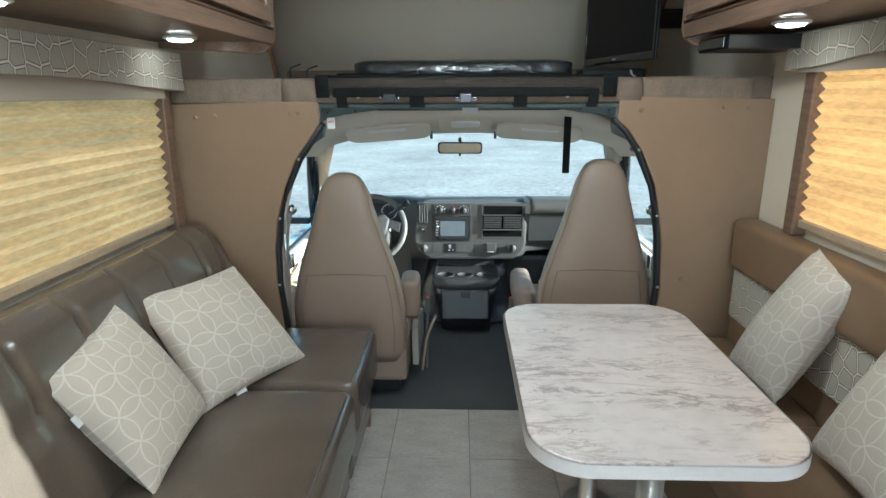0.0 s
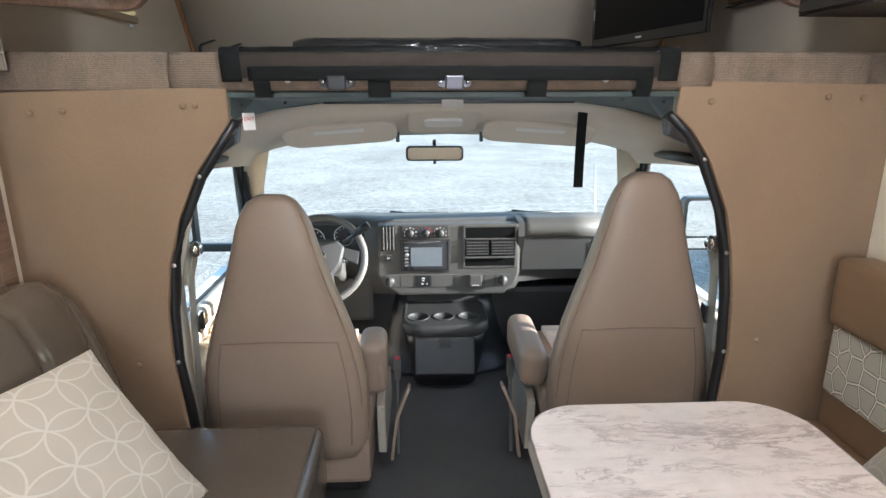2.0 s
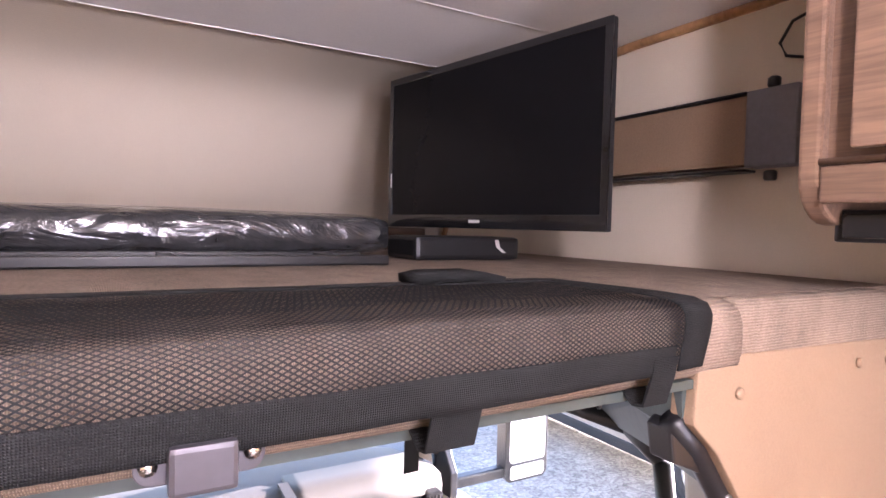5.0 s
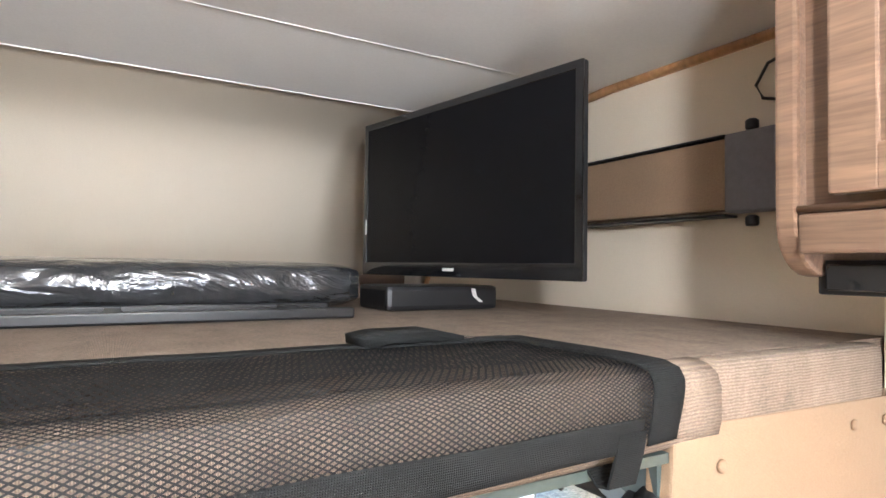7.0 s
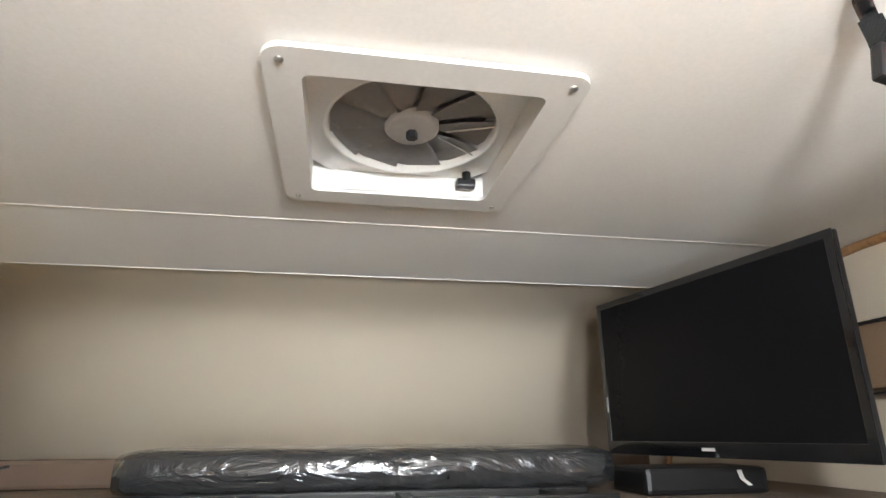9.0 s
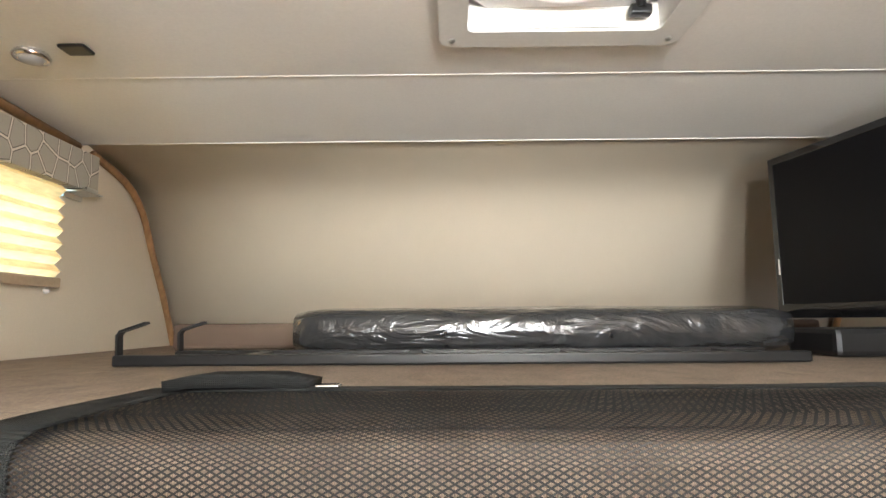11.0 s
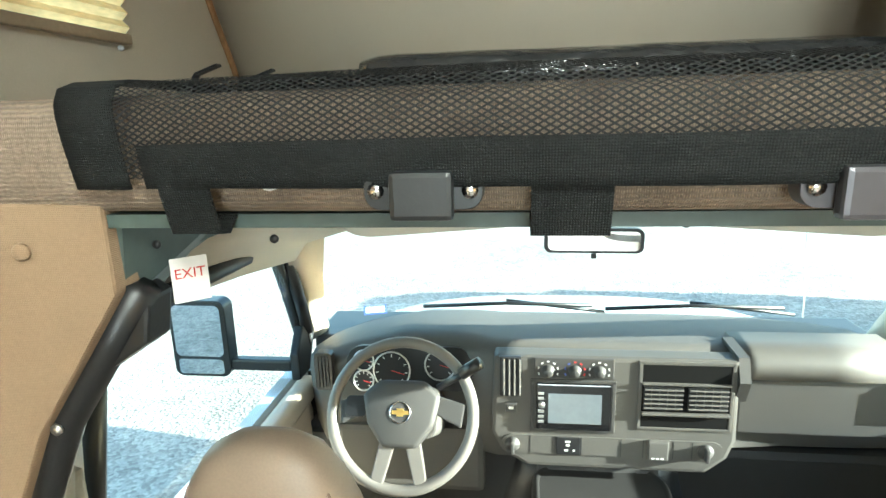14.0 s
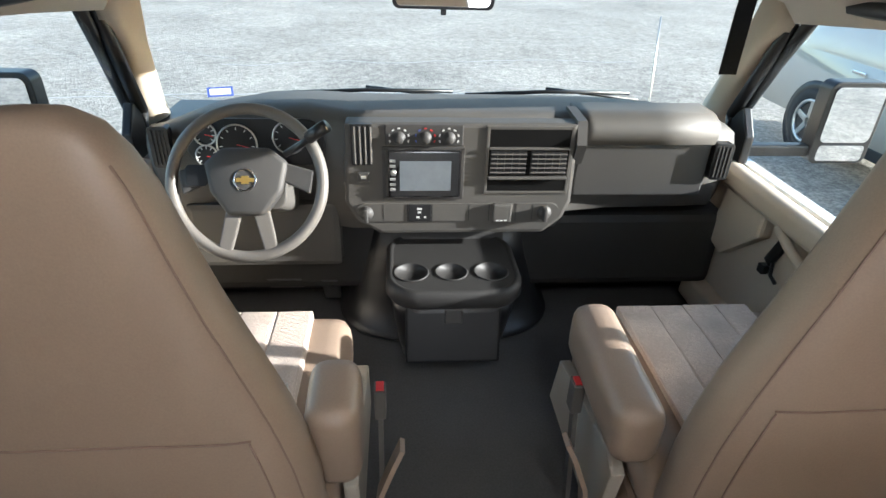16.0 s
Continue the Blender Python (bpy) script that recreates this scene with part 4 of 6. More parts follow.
part("cable", tube([(1.09, 2.06, 1.64), (1.11, 2.06, 1.61), (1.12, 2.08, 1.59), (1.13, 2.10, 1.60), (1.132, 2.11, 1.63)], 0.003, 6), BLACK, cb, smooth=True)

# ---- sofa ----
sofa = thing("sofa", (-0.8, 1.2, FL), "dark brown leatherette sofa with tufted back against the wall", "sofa")


def soft_box(a, b, r, puff=0.012, seed=0.0):
    bm = bx(a, b, r, 4)
    bmesh.ops.subdivide_edges(bm, edges=[e for e in bm.edges if e.calc_length() > 0.12], cuts=5, use_grid_fill=True)
    c = (Vector(a) + Vector(b)) / 2
    h = (Vector(b) - Vector(a)) / 2
    for v in bm.verts:
        q = [(v.co[i] - c[i]) / h[i] for i in range(3)]
        bulge = max(0, 1 - q[0] ** 2) * max(0, 1 - q[1] ** 2)
        if q[2] > 0.5:
            v.co.z += puff * bulge + 0.004 * noise.noise(v.co * 5 + Vector((seed, 0, 0)))
        side = max(0, 1 - q[1] ** 2) * max(0, 1 - q[2] ** 2)
        v.co.x += (0.008 * side) * (1 if q[0] > 0.5 else 0)
    return bm


for y0, y1 in ((0.15, 1.655), (1.662, 2.165)):
    part("seat_cushion", soft_box((-1.02, y0, 0.33), (-0.385, y1, 0.54), 0.045, 0.014, y0), LEATHER, sofa, smooth=True)
    part("seat_piping", tube([(-0.405, y0 + 0.03, 0.534), (-0.402, (y0 + y1) / 2, 0.539), (-0.405, y1 - 0.03, 0.534)], 0.004, 6), LEATHER, sofa, "stitched seat seam", True)
    part("front_skirt", bx((-0.95, y0 + 0.01, 0.16), (-0.415, y1 - 0.01, 0.34), 0.02), LEATHER, sofa)


def sofa_back(u, v):
    """u along the wall, v from the seat up and over the top."""
    y = 0.15 + 2.0 * u
    prof = [(-0.86, 0.50), (-0.885, 0.60), (-0.925, 0.74), (-0.965, 0.87), (-1.00, 0.955), (-1.05, 0.995), (-1.11, 0.99), (-1.15, 0.95), (-1.16, 0.85)]
    k = v * (len(prof) - 1)
    i = min(int(k), len(prof) - 2)
    f = k - i
    x, z = (prof[i][j] * (1 - f) + prof[i + 1][j] * f for j in (0, 1))
    ch = abs(math.sin(math.pi * u * 9))
    dip = (1 - min(1, ch * 3.2)) ** 2 * 0.016 if 0.30 < v < 0.66 else 0
    belt = math.exp(-((v - 0.30) / 0.02) ** 2) * 0.014
    end = max(0, u - 0.93) / 0.07
    return Vector((x - dip - belt - 0.03 * end ** 2, y + 0.002 * noise.noise((y * 4, z * 4, 0)), z - 0.03 * end ** 3))


bk_bm = grid(sofa_back, 126, 32)
part("backrest", bk_bm, LEATHER, sofa, "channel-tufted backrest", True)
part("back_end", prism([(-1.165, 0.45), (-1.165, 0.94), (-1.11, 0.962), (-1.06, 0.962), (-1.01, 0.92), (-0.97, 0.83), (-0.93, 0.70), (-0.885, 0.47)], "y", 2.12, 2.152, 0.008), LEATHER, sofa)
for y in (0.25, 2.13):
    part("leg", bx((-0.46, y - 0.02, FL + 0.001), (-0.42, y + 0.02, 0.165), 0.004), WOOD, sofa, "square wooden leg")
    part("leg", bx((-1.1, y - 0.02, FL + 0.001), (-1.06, y + 0.02, 0.165), 0.004), WOOD, sofa)
part("base_frame", bx((-1.12, 0.16, 0.15), (-0.47, 2.15, 0.165)), BLACK, sofa)


def pillow(corners, label, thick=0.075, tag=None):
    """A square throw pillow given by its four corners in order."""
    c = [Vector(p) for p in corners]
    n = (c[1] - c[0]).cross(c[3] - c[0]).normalized()
    mid = sum(c, Vector()) / 4
    ob = thing("throw_pillow", (mid.x, mid.y, min(p.z for p in c)), label, "pillow", "throw pillows")
    def side(sign):
        def at(u, v):
            pu, pv = 4 * u * (1 - u), 4 * v * (1 - v)
            pull = 0.035 * (pu * (1 - pv) + pv * (1 - pu))
            p = c[0].lerp(c[1], u).lerp(c[3].lerp(c[2], u), v)
            p = p.lerp(mid, pull * 1.6 if pu * pv < 0.9 else 0)
            return p + n * sign * (thick * (pu * pv) ** 0.42 + 0.004 * noise.noise(p * 14) * (pu * pv) ** 0.3)
        return grid(at, 28, 28, True)
    part("cover", side(1), PILLOW, ob, smooth=True)
    part("cover_back", side(-1), PILLOW, ob, smooth=True)
    if tag is not None:
        p = c[tag].lerp(c[(tag + 1) % 4], 0.32).lerp(mid, 0.06)
        part("care_tag", turned(bx((-0.02, -0.001, -0.014), (0.02, 0.001, 0.014)), Matrix.Translation(p) @ n.to_track_quat("Y", "Z").to_matrix().to_4x4()), PAPER, ob, "white care tag")
    return ob


pillow([(-0.81, 1.47, 0.545), (-0.60, 1.86, 0.545), (-0.88, 1.97, 0.86), (-1.0, 1.50, 0.90)], "beige ring-print throw pillow leaning on the sofa back", 0.07, 0)
pillow([(-0.77, 1.10, 0.545), (-0.80, 1.48, 0.56), (-0.985, 1.40, 0.92), (-0.98, 1.07, 0.86)], "beige ring-print throw pillow leaning on the sofa back", 0.07, 3)
pillow([(0.92, 1.86, 0.55), (0.93, 1.56, 0.545), (1.045, 1.45, 0.97), (1.02, 1.62, 1.03)], "beige ring-print throw pillow standing on the dinette bench", 0.075)
pillow([(0.90, 1.33, 0.55), (0.90, 0.95, 0.55), (1.05, 0.92, 0.93), (1.05, 1.27, 0.93)], "beige ring-print throw pillow standing on the dinette bench", 0.075)

# ---- dinette ----
din = thing("dinette_bench", (0.9, 1.2, FL), "brown vinyl dinette bench with a pebble-print band", "bench")
for y0, y1 in ((0.2, 1.52), (1.527, 2.178)):
    part("seat_cushion", soft_box((0.66, y0, 0.40), (1.06, y1, 0.505), 0.03, 0.008, y0), DINETTE, din, smooth=True)
part("seat_base", bx((0.69, 0.2, FL + 0.001), (1.13, 2.17, 0.402)), DINETTE, din)
part("back_band", bx((1.05, 0.2, 0.60), (1.085, 2.175, 0.82), 0.01), PEBBLE, din, "pebble-print band")
part("back_cushion", bx((1.025, 0.2, 0.805), (1.135, 2.178, 1.0), 0.03, 4), DINETTE, din, "brown vinyl top roll", True)
part("back_lower", bx((1.06, 0.2, 0.40), (1.135, 2.175, 0.64)), DINETTE, din)
tab = thing("dinette_table", (0.43, 1.42, FL), "pale marble-look laminate dinette table with rounded corners", "table")
part("tabletop", prism(rounded(0.105, 0.93, 0.69, 1.82, 0.12, 10), "z", 0.745, 0.775, 0.004), MARBLE, tab)
part("table_edge", loft([[(x, y, 0.741) for x, y in rounded(0.101, 0.926, 0.694, 1.824, 0.124, 10)], [(x, y, 0.772) for x, y in rounded(0.101, 0.926, 0.694, 1.824, 0.124, 10)]], False), TABLE_EDGE, tab, "white edge band", True)
for y in (1.1, 1.65):
    part("pedestal", lathe([(0.085, 0.001), (0.085, 0.012), (0.032, 0.03), (0.030, 0.644)], pose(0.40, y, FL), 20), METAL, tab, "metal pedestal leg", True)

# ---- floor tiles ----
tile_mesh = None
TW, TD = 0.315, 0.365
for r in range(9):
    for k in range(8):
        y1 = 2.265 - r * TD
        x0 = (k - 4) * TW
        if x0 < WL - 0.25 or x0 + TW > WR + 0.3:
            continue
        if tile_mesh is None:
            b = bx((0.0015, 0.0015, -0.004), (TW - 0.0015, TD - 0.0015, 0.0), 0.0008, 1)
            t = part("tile", b, TILE, floor)
            tile_mesh = t.data
        else:
            t = new("tile", tile_mesh)
            t.parent = floor
        t.location = (x0, y1 - TD, FL)

# ---- the cab shell ----
ARCH = [(-0.93, 1.18), (-0.87, 1.30), (-0.74, 1.35), (-0.6, 1.385), (-0.42, 1.408), (0.0, 1.415), (0.42, 1.408), (0.6, 1.385), (0.74, 1.35), (0.89, 1.30), (0.94, 1.18)]
TOPE = [(-0.70, 1.24), (-0.645, 1.30), (-0.60, 1.36), (-0.59, 1.434), (-0.4, 1.434), (0.0, 1.434), (0.38, 1.434), (0.56, 1.434), (0.565, 1.37), (0.62, 1.32), (0.68, 1.25)]
hd = thing("cab_header", (0, 2.5, 1.4), "dark teal primed steel header over the cab opening", "header")
part("header_skin", shell([[(x, 2.225, z) for x, z in TOPE], [(x * 0.6 + X * 0.4, 2.45, z * 0.6 + Z * 0.4 + 0.012) for (x, z), (X, Z) in zip(TOPE, ARCH)], [(x, 2.74, z + 0.006) for x, z in ARCH]], 0.012), STEEL_TEAL, hd, "dark teal primed steel skin")
part("header_lip", bx((-0.592, 2.216, 1.424), (0.560, 2.262, 1.4355)), STEEL_TEAL, hd)
part("foam_strip", bx((-0.43, 2.70, 1.398), (0.42, 2.735, 1.428), 0.004), BLACK, hd, "black foam strip")
part("grey_tape", bx((-0.033, 2.694, 1.385), (0.04, 2.699, 1.432), 0.001), PAPER, hd, "piece of grey tape")
for x, z in ((-0.56, 1.405), (-0.45, 1.41), (0.42, 1.415), (0.53, 1.41)):
    part("screw", lathe([(0.004, 0), (0.004, 0.002), (0.001, 0.003)], pose(x, 2.238, z, 90, 0, 0), 10), BLACK, hd, smooth=True)
sg = thing("exit_sticker", (-0.63, 2.33, 1.37), "white sticker with red exit lettering on the header", "sticker")
sg_pose = pose(-0.556, 2.275, 1.362, 88, 0, 42)
part("sticker", turned(bx((-0.017, -0.022, 0), (0.017, 0.022, 0.0008)), sg_pose), PAPER, sg)
txt = bpy.data.curves.new("exit_text", "FONT")
txt.body, txt.size, txt.align_x, txt.align_y = "EXIT", 0.014, "CENTER", "CENTER"
txt_ob = bpy.data.objects.new("exit_text", txt)
lt = bmesh.new()
lt.from_mesh(bpy.data.meshes.new_from_object(txt_ob))
bpy.data.objects.remove(txt_ob)
part("lettering", turned(lt, sg_pose @ Matrix.Translation((0, 0.006, 0.0014))), RED, sg, "red EXIT letters")

# headliner, pillars, doors
ARCH2 = [(-0.90, 1.16), (-0.86, 1.255), (-0.76, 1.29), (-0.6, 1.325), (-0.42, 1.35), (0.0, 1.36), (0.42, 1.35), (0.6, 1.325), (0.76, 1.29), (0.87, 1.255), (0.91, 1.16)]
ARCH3 = [(-0.86, 1.14), (-0.82, 1.195), (-0.72, 1.225), (-0.6, 1.25), (-0.42, 1.27), (0.0, 1.28), (0.42, 1.27), (0.6, 1.25), (0.72, 1.225), (0.82, 1.195), (0.87, 1.14)]
structure("headliner", shell([[(x, 2.74, z) for x, z in ARCH], [(x, 3.02, z) for x, z in ARCH2], [(x, 3.24, z) for x, z in ARCH3]], 0.02), HEADLINER, "light grey-beige cab headliner", True)
structure("cab_roof", shell([[(x * 1.04, 2.5, 1.455) for x, z in ARCH], [(x * 1.04, 2.8, z + 0.05) for x, z in ARCH], [(x * 1.03, 3.28, z + 0.035) for x, z in ARCH3]], 0.02), VAN_PAINT, "white painted steel cab roof", True)
WS_T, WS_B = [(-0.76, 3.24, 1.205), (-0.4, 3.23, 1.262), (0.0, 3.225, 1.272), (0.4, 3.23, 1.262), (0.77, 3.24, 1.205)], [(-0.99, 3.80, 0.70), (-0.5, 3.96, 0.725), (0.0, 4.0, 0.73), (0.5, 3.96, 0.725), (1.0, 3.80, 0.70)]
ws = structure("windshield", loft([WS_T, [((a[0] + b[0]) / 2 * 1.0, (a[1] + b[1]) / 2 + 0.02, (a[2] + b[2]) / 2 + 0.012) for a, b in zip(WS_T, WS_B)], WS_B], False, False), GLASS, "clear raked windshield", True)
ws.visible_shadow = False
for s, sx in ((-1, "left"), (1, "right")):
    structure("pillar_" + sx, loft([[(s * 0.74, 3.20, 1.225), (s * 0.80, 3.26, 1.20), (s * 0.86, 3.24, 1.19), (s * 0.84, 3.16, 1.22)],
                                    [(s * 0.845, 3.45, 1.02), (s * 0.885, 3.53, 1.0), (s * 0.945, 3.48, 0.985), (s * 0.925, 3.40, 1.01)],
                                    [(s * 0.94, 3.70, 0.80), (s * 0.97, 3.80, 0.775), (s * 1.02, 3.74, 0.76), (s * 1.00, 3.62, 0.78)],
                                    [(s * 0.955, 3.76, 0.72), (s * 0.98, 3.86, 0.70), (s * 1.03, 3.80, 0.68), (s * 1.01, 3.66, 0.70)]]), TRIM_BEIGE, "beige moulded windshield pillar", True)
    structure("pillar_seal_" + sx, tube([(s * 0.88, 3.17, 1.195), (s * 0.95, 3.40, 0.995), (s * 1.005, 3.60, 0.78), (s * 1.005, 3.63, 0.70)], 0.018, 8), BLACK, "black door seal along the pillar", True)
    structure("pillar_rear_" + sx, joined(shell([[(s * 0.78, 2.235, FL), (s * 0.81, 2.30, FL), (s * 0.88, 2.40, FL), (s * 0.95, 2.47, FL)], [(s * 0.79, 2.235, 0.9), (s * 0.80, 2.30, 0.9), (s * 0.86, 2.40, 0.9), (s * 0.94, 2.47, 0.9)], [(s * 0.69, 2.235, 1.25), (s * 0.74, 2.30, 1.25), (s * 0.82, 2.40, 1.24), (s * 0.90, 2.47, 1.22)], [(s * 0.66, 2.235, 1.31), (s * 0.78, 2.35, 1.40), (s * 0.86, 2.55, 1.34), (s * 0.88, 2.74, 1.30)]], 0.012)), PILLAR_TRIM, "grey-beige trim on the rear cab pillar", True)


def cab_door(s):
    ob = thing("cab_door", (s * 0.98, 3.0, FL), "beige moulded van door with window and hand crank" if s > 0 else "beige moulded van door with window", "door", "cab doors")
    X = s * 0.97
    def yz(points, x0, x1, bev=0.0):
        lo, hi = sorted((s * x0, s * x1))
        return prism(points, "x", lo, hi, bev)
    part("door_skin", yz([(2.46, FL - 0.3), (2.46, 0.66), (3.62, 0.66), (3.70, FL - 0.3)], 0.99, 1.03), VAN_PAINT, ob, "white painted outer skin")
    part("door_panel", yz([(2.48, FL - 0.02), (2.48, 0.645), (3.50, 0.645), (3.56, 0.50), (3.52, FL - 0.02)], 0.955, 0.985, 0.012), TRIM_BEIGE, ob, "beige moulded inner panel")
    part("belt_rail", yz([(2.48, 0.60), (2.48, 0.665), (3.48, 0.675), (3.55, 0.60)], 0.905, 0.962, 0.02), TRIM_BEIGE, ob, "padded beige window ledge", True)
    part("armrest", yz([(2.55, 0.44), (2.55, 0.52), (2.86, 0.52), (2.98, 0.50), (3.02, 0.46), (2.96, 0.43)], 0.885, 0.958, 0.02), TRIM_BEIGE, ob, "beige moulded armrest", True)
    part("switch_block", yz([(3.19, 0.53), (3.19, 0.61), (3.42, 0.605), (3.45, 0.40), (3.36, 0.38)], 0.915, 0.958, 0.012), TRIM_BEIGE, ob)
    part("map_pocket", yz([(2.70, 0.13), (2.70, 0.24), (3.50, 0.22), (3.51, 0.13)], 0.895, 0.96, 0.012), TRIM_BEIGE, ob, "beige door pocket", True)
    part("pull_handle", tube([(s * 0.945, 2.86, 0.52), (s * 0.915, 2.90, 0.54), (s * 0.91, 3.02, 0.565), (s * 0.915, 3.11, 0.60), (s * 0.945, 3.15, 0.615)], 0.015, 8), TRIM_BEIGE, ob, "grab handle", True)
    part("latch_handle", joined(turned(bx((-0.008, -0.018, -0.05), (0.008, 0.018, 0.05), 0.006), pose(s * 0.942, 3.13, 0.515, 24, 0, 0)), tube([(s * 0.935, 3.12, 0.485), (s * 0.925, 3.10, 0.455), (s * 0.925, 3.07, 0.445)], 0.006, 6)), BLACK, ob, "black inside latch lever", True)
    part("switch", yz(rounded(3.15, 0.425, 3.18, 0.455, 0.006), 0.936, 0.957), BLACK, ob, "black window switch")
    part("switch", yz(rounded(3.27, 0.609, 3.32, 0.614, 0.002), 0.922, 0.95), BLACK, ob)
    frame_pts = [(2.52, 0.67), (2.52, 1.16), (2.60, 1.205), (3.20, 1.185), (3.28, 1.15), (3.56, 0.80), (3.56, 0.67)]
    part("window_frame", joined(*[tube([(s * (0.975 - 0.09 * max(0, z - 0.67) / 0.5), y, z) for y, z in (a, b)], 0.02, 8) for a, b in zip(frame_pts, frame_pts[1:])]), BLACK, ob, "black window frame", True)
    g = part("pane", loft([[(s * 0.98, 2.53, 0.66), (s * 0.98, 3.55, 0.66)], [(s * 0.955, 2.53, 0.80), (s * 0.955, 3.555, 0.80)], [(s * 0.895, 2.53, 1.16), (s * 0.895, 3.27, 1.15)]], False, False), GLASS, ob)
    g.visible_shadow = False
    part("mirror_patch", yz([(3.44, 0.67), (3.44, 0.76), (3.50, 0.84), (3.56, 0.80), (3.56, 0.67)], 0.945, 0.975, 0.006), BLACK, ob, "black mirror mount")
    return ob


cab_door(-1)
cab_door(1)
for s in (-1, 1):
    mr = thing("side_mirror", (s * 1.25, 3.5, 0.75), "tall towing mirror with black housing outside the cab door", "mirror", "side mirrors")
    part("housing", prism(rounded(s * 1.30 - 0.10, 0.66, s * 1.30 + 0.10, 0.93, 0.03), "y", 3.47, 3.53, 0.01), BLACK, mr)
    part("mirror_glass", prism(rounded(s * 1.30 - 0.085, 0.735, s * 1.30 + 0.085, 0.915, 0.02), "y", 3.465, 3.469), MIRROR, mr, "silvered mirror glass")
    part("spot_mirror", prism(rounded(s * 1.30 - 0.08, 0.672, s * 1.30 + 0.08, 0.725, 0.012), "y", 3.465, 3.469), MIRROR, mr)
    part("mirror_arm", joined(bx((s * 1.21, 3.48, 0.68), (s * 0.99, 3.52, 0.72), 0.008)), BLACK, mr)

structure("cowl", bx((-1.0, 3.74, 0.30), (1.0, 4.02, 0.71), 0.01), BLACK, "black plastic cowl under the windshield")
structure("firewall", joined(bx((-1.02, 3.62, -0.2), (1.02, 3.66, 0.62)), bx((-1.03, 2.2, -0.3), (1.03, 3.7, FL - 0.092))), BLACK, "dark firewall and cab underbody")
hood = thing("van_hood", (0, 4.3, 0.6), "white painted van hood in front of the windshield", "hood")
part("hood_panel", loft([[(x * w, y, z - 0.10 * (abs(x) ** 3)) for x in np.linspace(-1, 1, 13)] for y, z, w in ((4.0, 0.695, 0.92), (4.3, 0.67, 0.92), (4.6, 0.60, 0.90), (4.85, 0.42, 0.86), (4.92, 0.25, 0.84))], False, False), VAN_PAINT, hood, smooth=True)
part("front_body", bx((-1.12, 3.8, -0.35), (1.12, 4.75, 0.37), 0.05), VAN_PAINT, hood)
for x0, x1 in ((-0.62, 0.05), (0.10, 0.75)):
    wp = thing("wiper", (x0, 3.93, 0.75), "black windshield wiper resting at the glass foot", "wiper", "windshield wipers")
    part("blade", tube([(x0, 3.975, 0.748), ((x0 + x1) / 2, 4.0, 0.757), (x1, 3.965, 0.764)], 0.008, 6), BLACK, wp, smooth=True)
    part("arm", tube([(x1 + 0.05, 3.99, 0.73), ((x0 + x1) / 2, 4.01, 0.767)], 0.007, 6), BLACK, wp, smooth=True)
an = thing("antenna", (1.08, 4.5, 0.5), "thin whip antenna on the van fender", "antenna")
part("whip", tube([(1.08, 4.5, 0.35), (1.075, 4.5, 0.6), (1.05, 4.5, 0.98)], 0.004, 6), METAL, an, smooth=True)
st = thing("windshield_sticker", (-0.78, 3.83, 0.76), "blue bordered registration sticker on the windshield", "sticker")
STP = pose(-0.765, 3.76, 0.806, 47, 0, 16)
part("border", turned(bx((-0.042, -0.018, 0), (0.042, 0.018, 0.001)), STP), BLUE, st)
part("field", turned(bx((-0.034, -0.011, 0.001), (0.034, 0.011, 0.0016)), STP), PAPER, st, "pale printed field")

# visors, dome console, mirror
for x0, x1, tilt in ((-0.66, -0.20, -4), (0.15, 0.61, 4)):
    vs = thing("sun_visor", ((x0 + x1) / 2, 3.05, 1.3), "folded beige sun visor under the headliner", "sun visor", "sun visors")
    vm = Matrix.Translation(((x0 + x1) / 2, 3.10, 1.275)) @ pose(0, 0, 0, -32, tilt, 0)
    h = (x1 - x0) / 2
    part("visor", turned(prism(rounded(-h, -0.075, h, 0.085, 0.06), "z", -0.011, 0.011, 0.008), vm), HEADLINER, vs, smooth=False)
    part("label", turned(bx((-0.10, -0.050, -0.0125), (0.10, -0.022, -0.0113)), vm), PAPER, vs, "pale warning label")
    part("pivot", lathe([(0.008, -0.02), (0.008, 0.02)], Matrix.Translation((x1 if x0 < 0 else x0, 3.16, 1.255)), 10), BLACK, vs)
dm = thing("dome_light", (-0.02, 3.0, 1.33), "beige overhead console with dome light", "dome light")
DMP = pose(-0.015, 3.02, 1.352, -18, 0, 0)
part("console", turned(prism(rounded(-0.14, -0.17, 0.14, 0.17, 0.05), "z", -0.03, 0.02, 0.015), DMP), HEADLINER, dm, smooth=False)
part("lens", turned(prism(rounded(-0.075, -0.05, 0.075, 0.045, 0.03), "z", -0.04, -0.028, 0.006), DMP), WHITE_PLASTIC, dm, "pale dome lens")
rv = thing("rear_view_mirror", (-0.04, 3.36, 1.17), "black rear-view mirror on the windshield", "mirror")
RV = pose(-0.043, 3.285, 1.173, 92, 0, -2)
part("housing", turned(prism(rounded(-0.128, -0.033, 0.128, 0.033, 0.018), "z", -0.022, 0.0, 0.006), RV), BLACK, rv)
part("mirror_glass", turned(prism(rounded(-0.118, -0.026, 0.118, 0.026, 0.014), "z", 0.0003, 0.0015), RV), MIRROR, rv, "silvered mirror glass")
part("stem", tube([(-0.043, 3.30, 1.175), (-0.043, 3.32, 1.21), (-0.043, 3.335, 1.225)], 0.009, 8), BLACK, rv, smooth=True)
part("tab", bx((-0.050, 3.275, 1.128), (-0.036, 3.282, 1.142), 0.002), BLACK, rv)

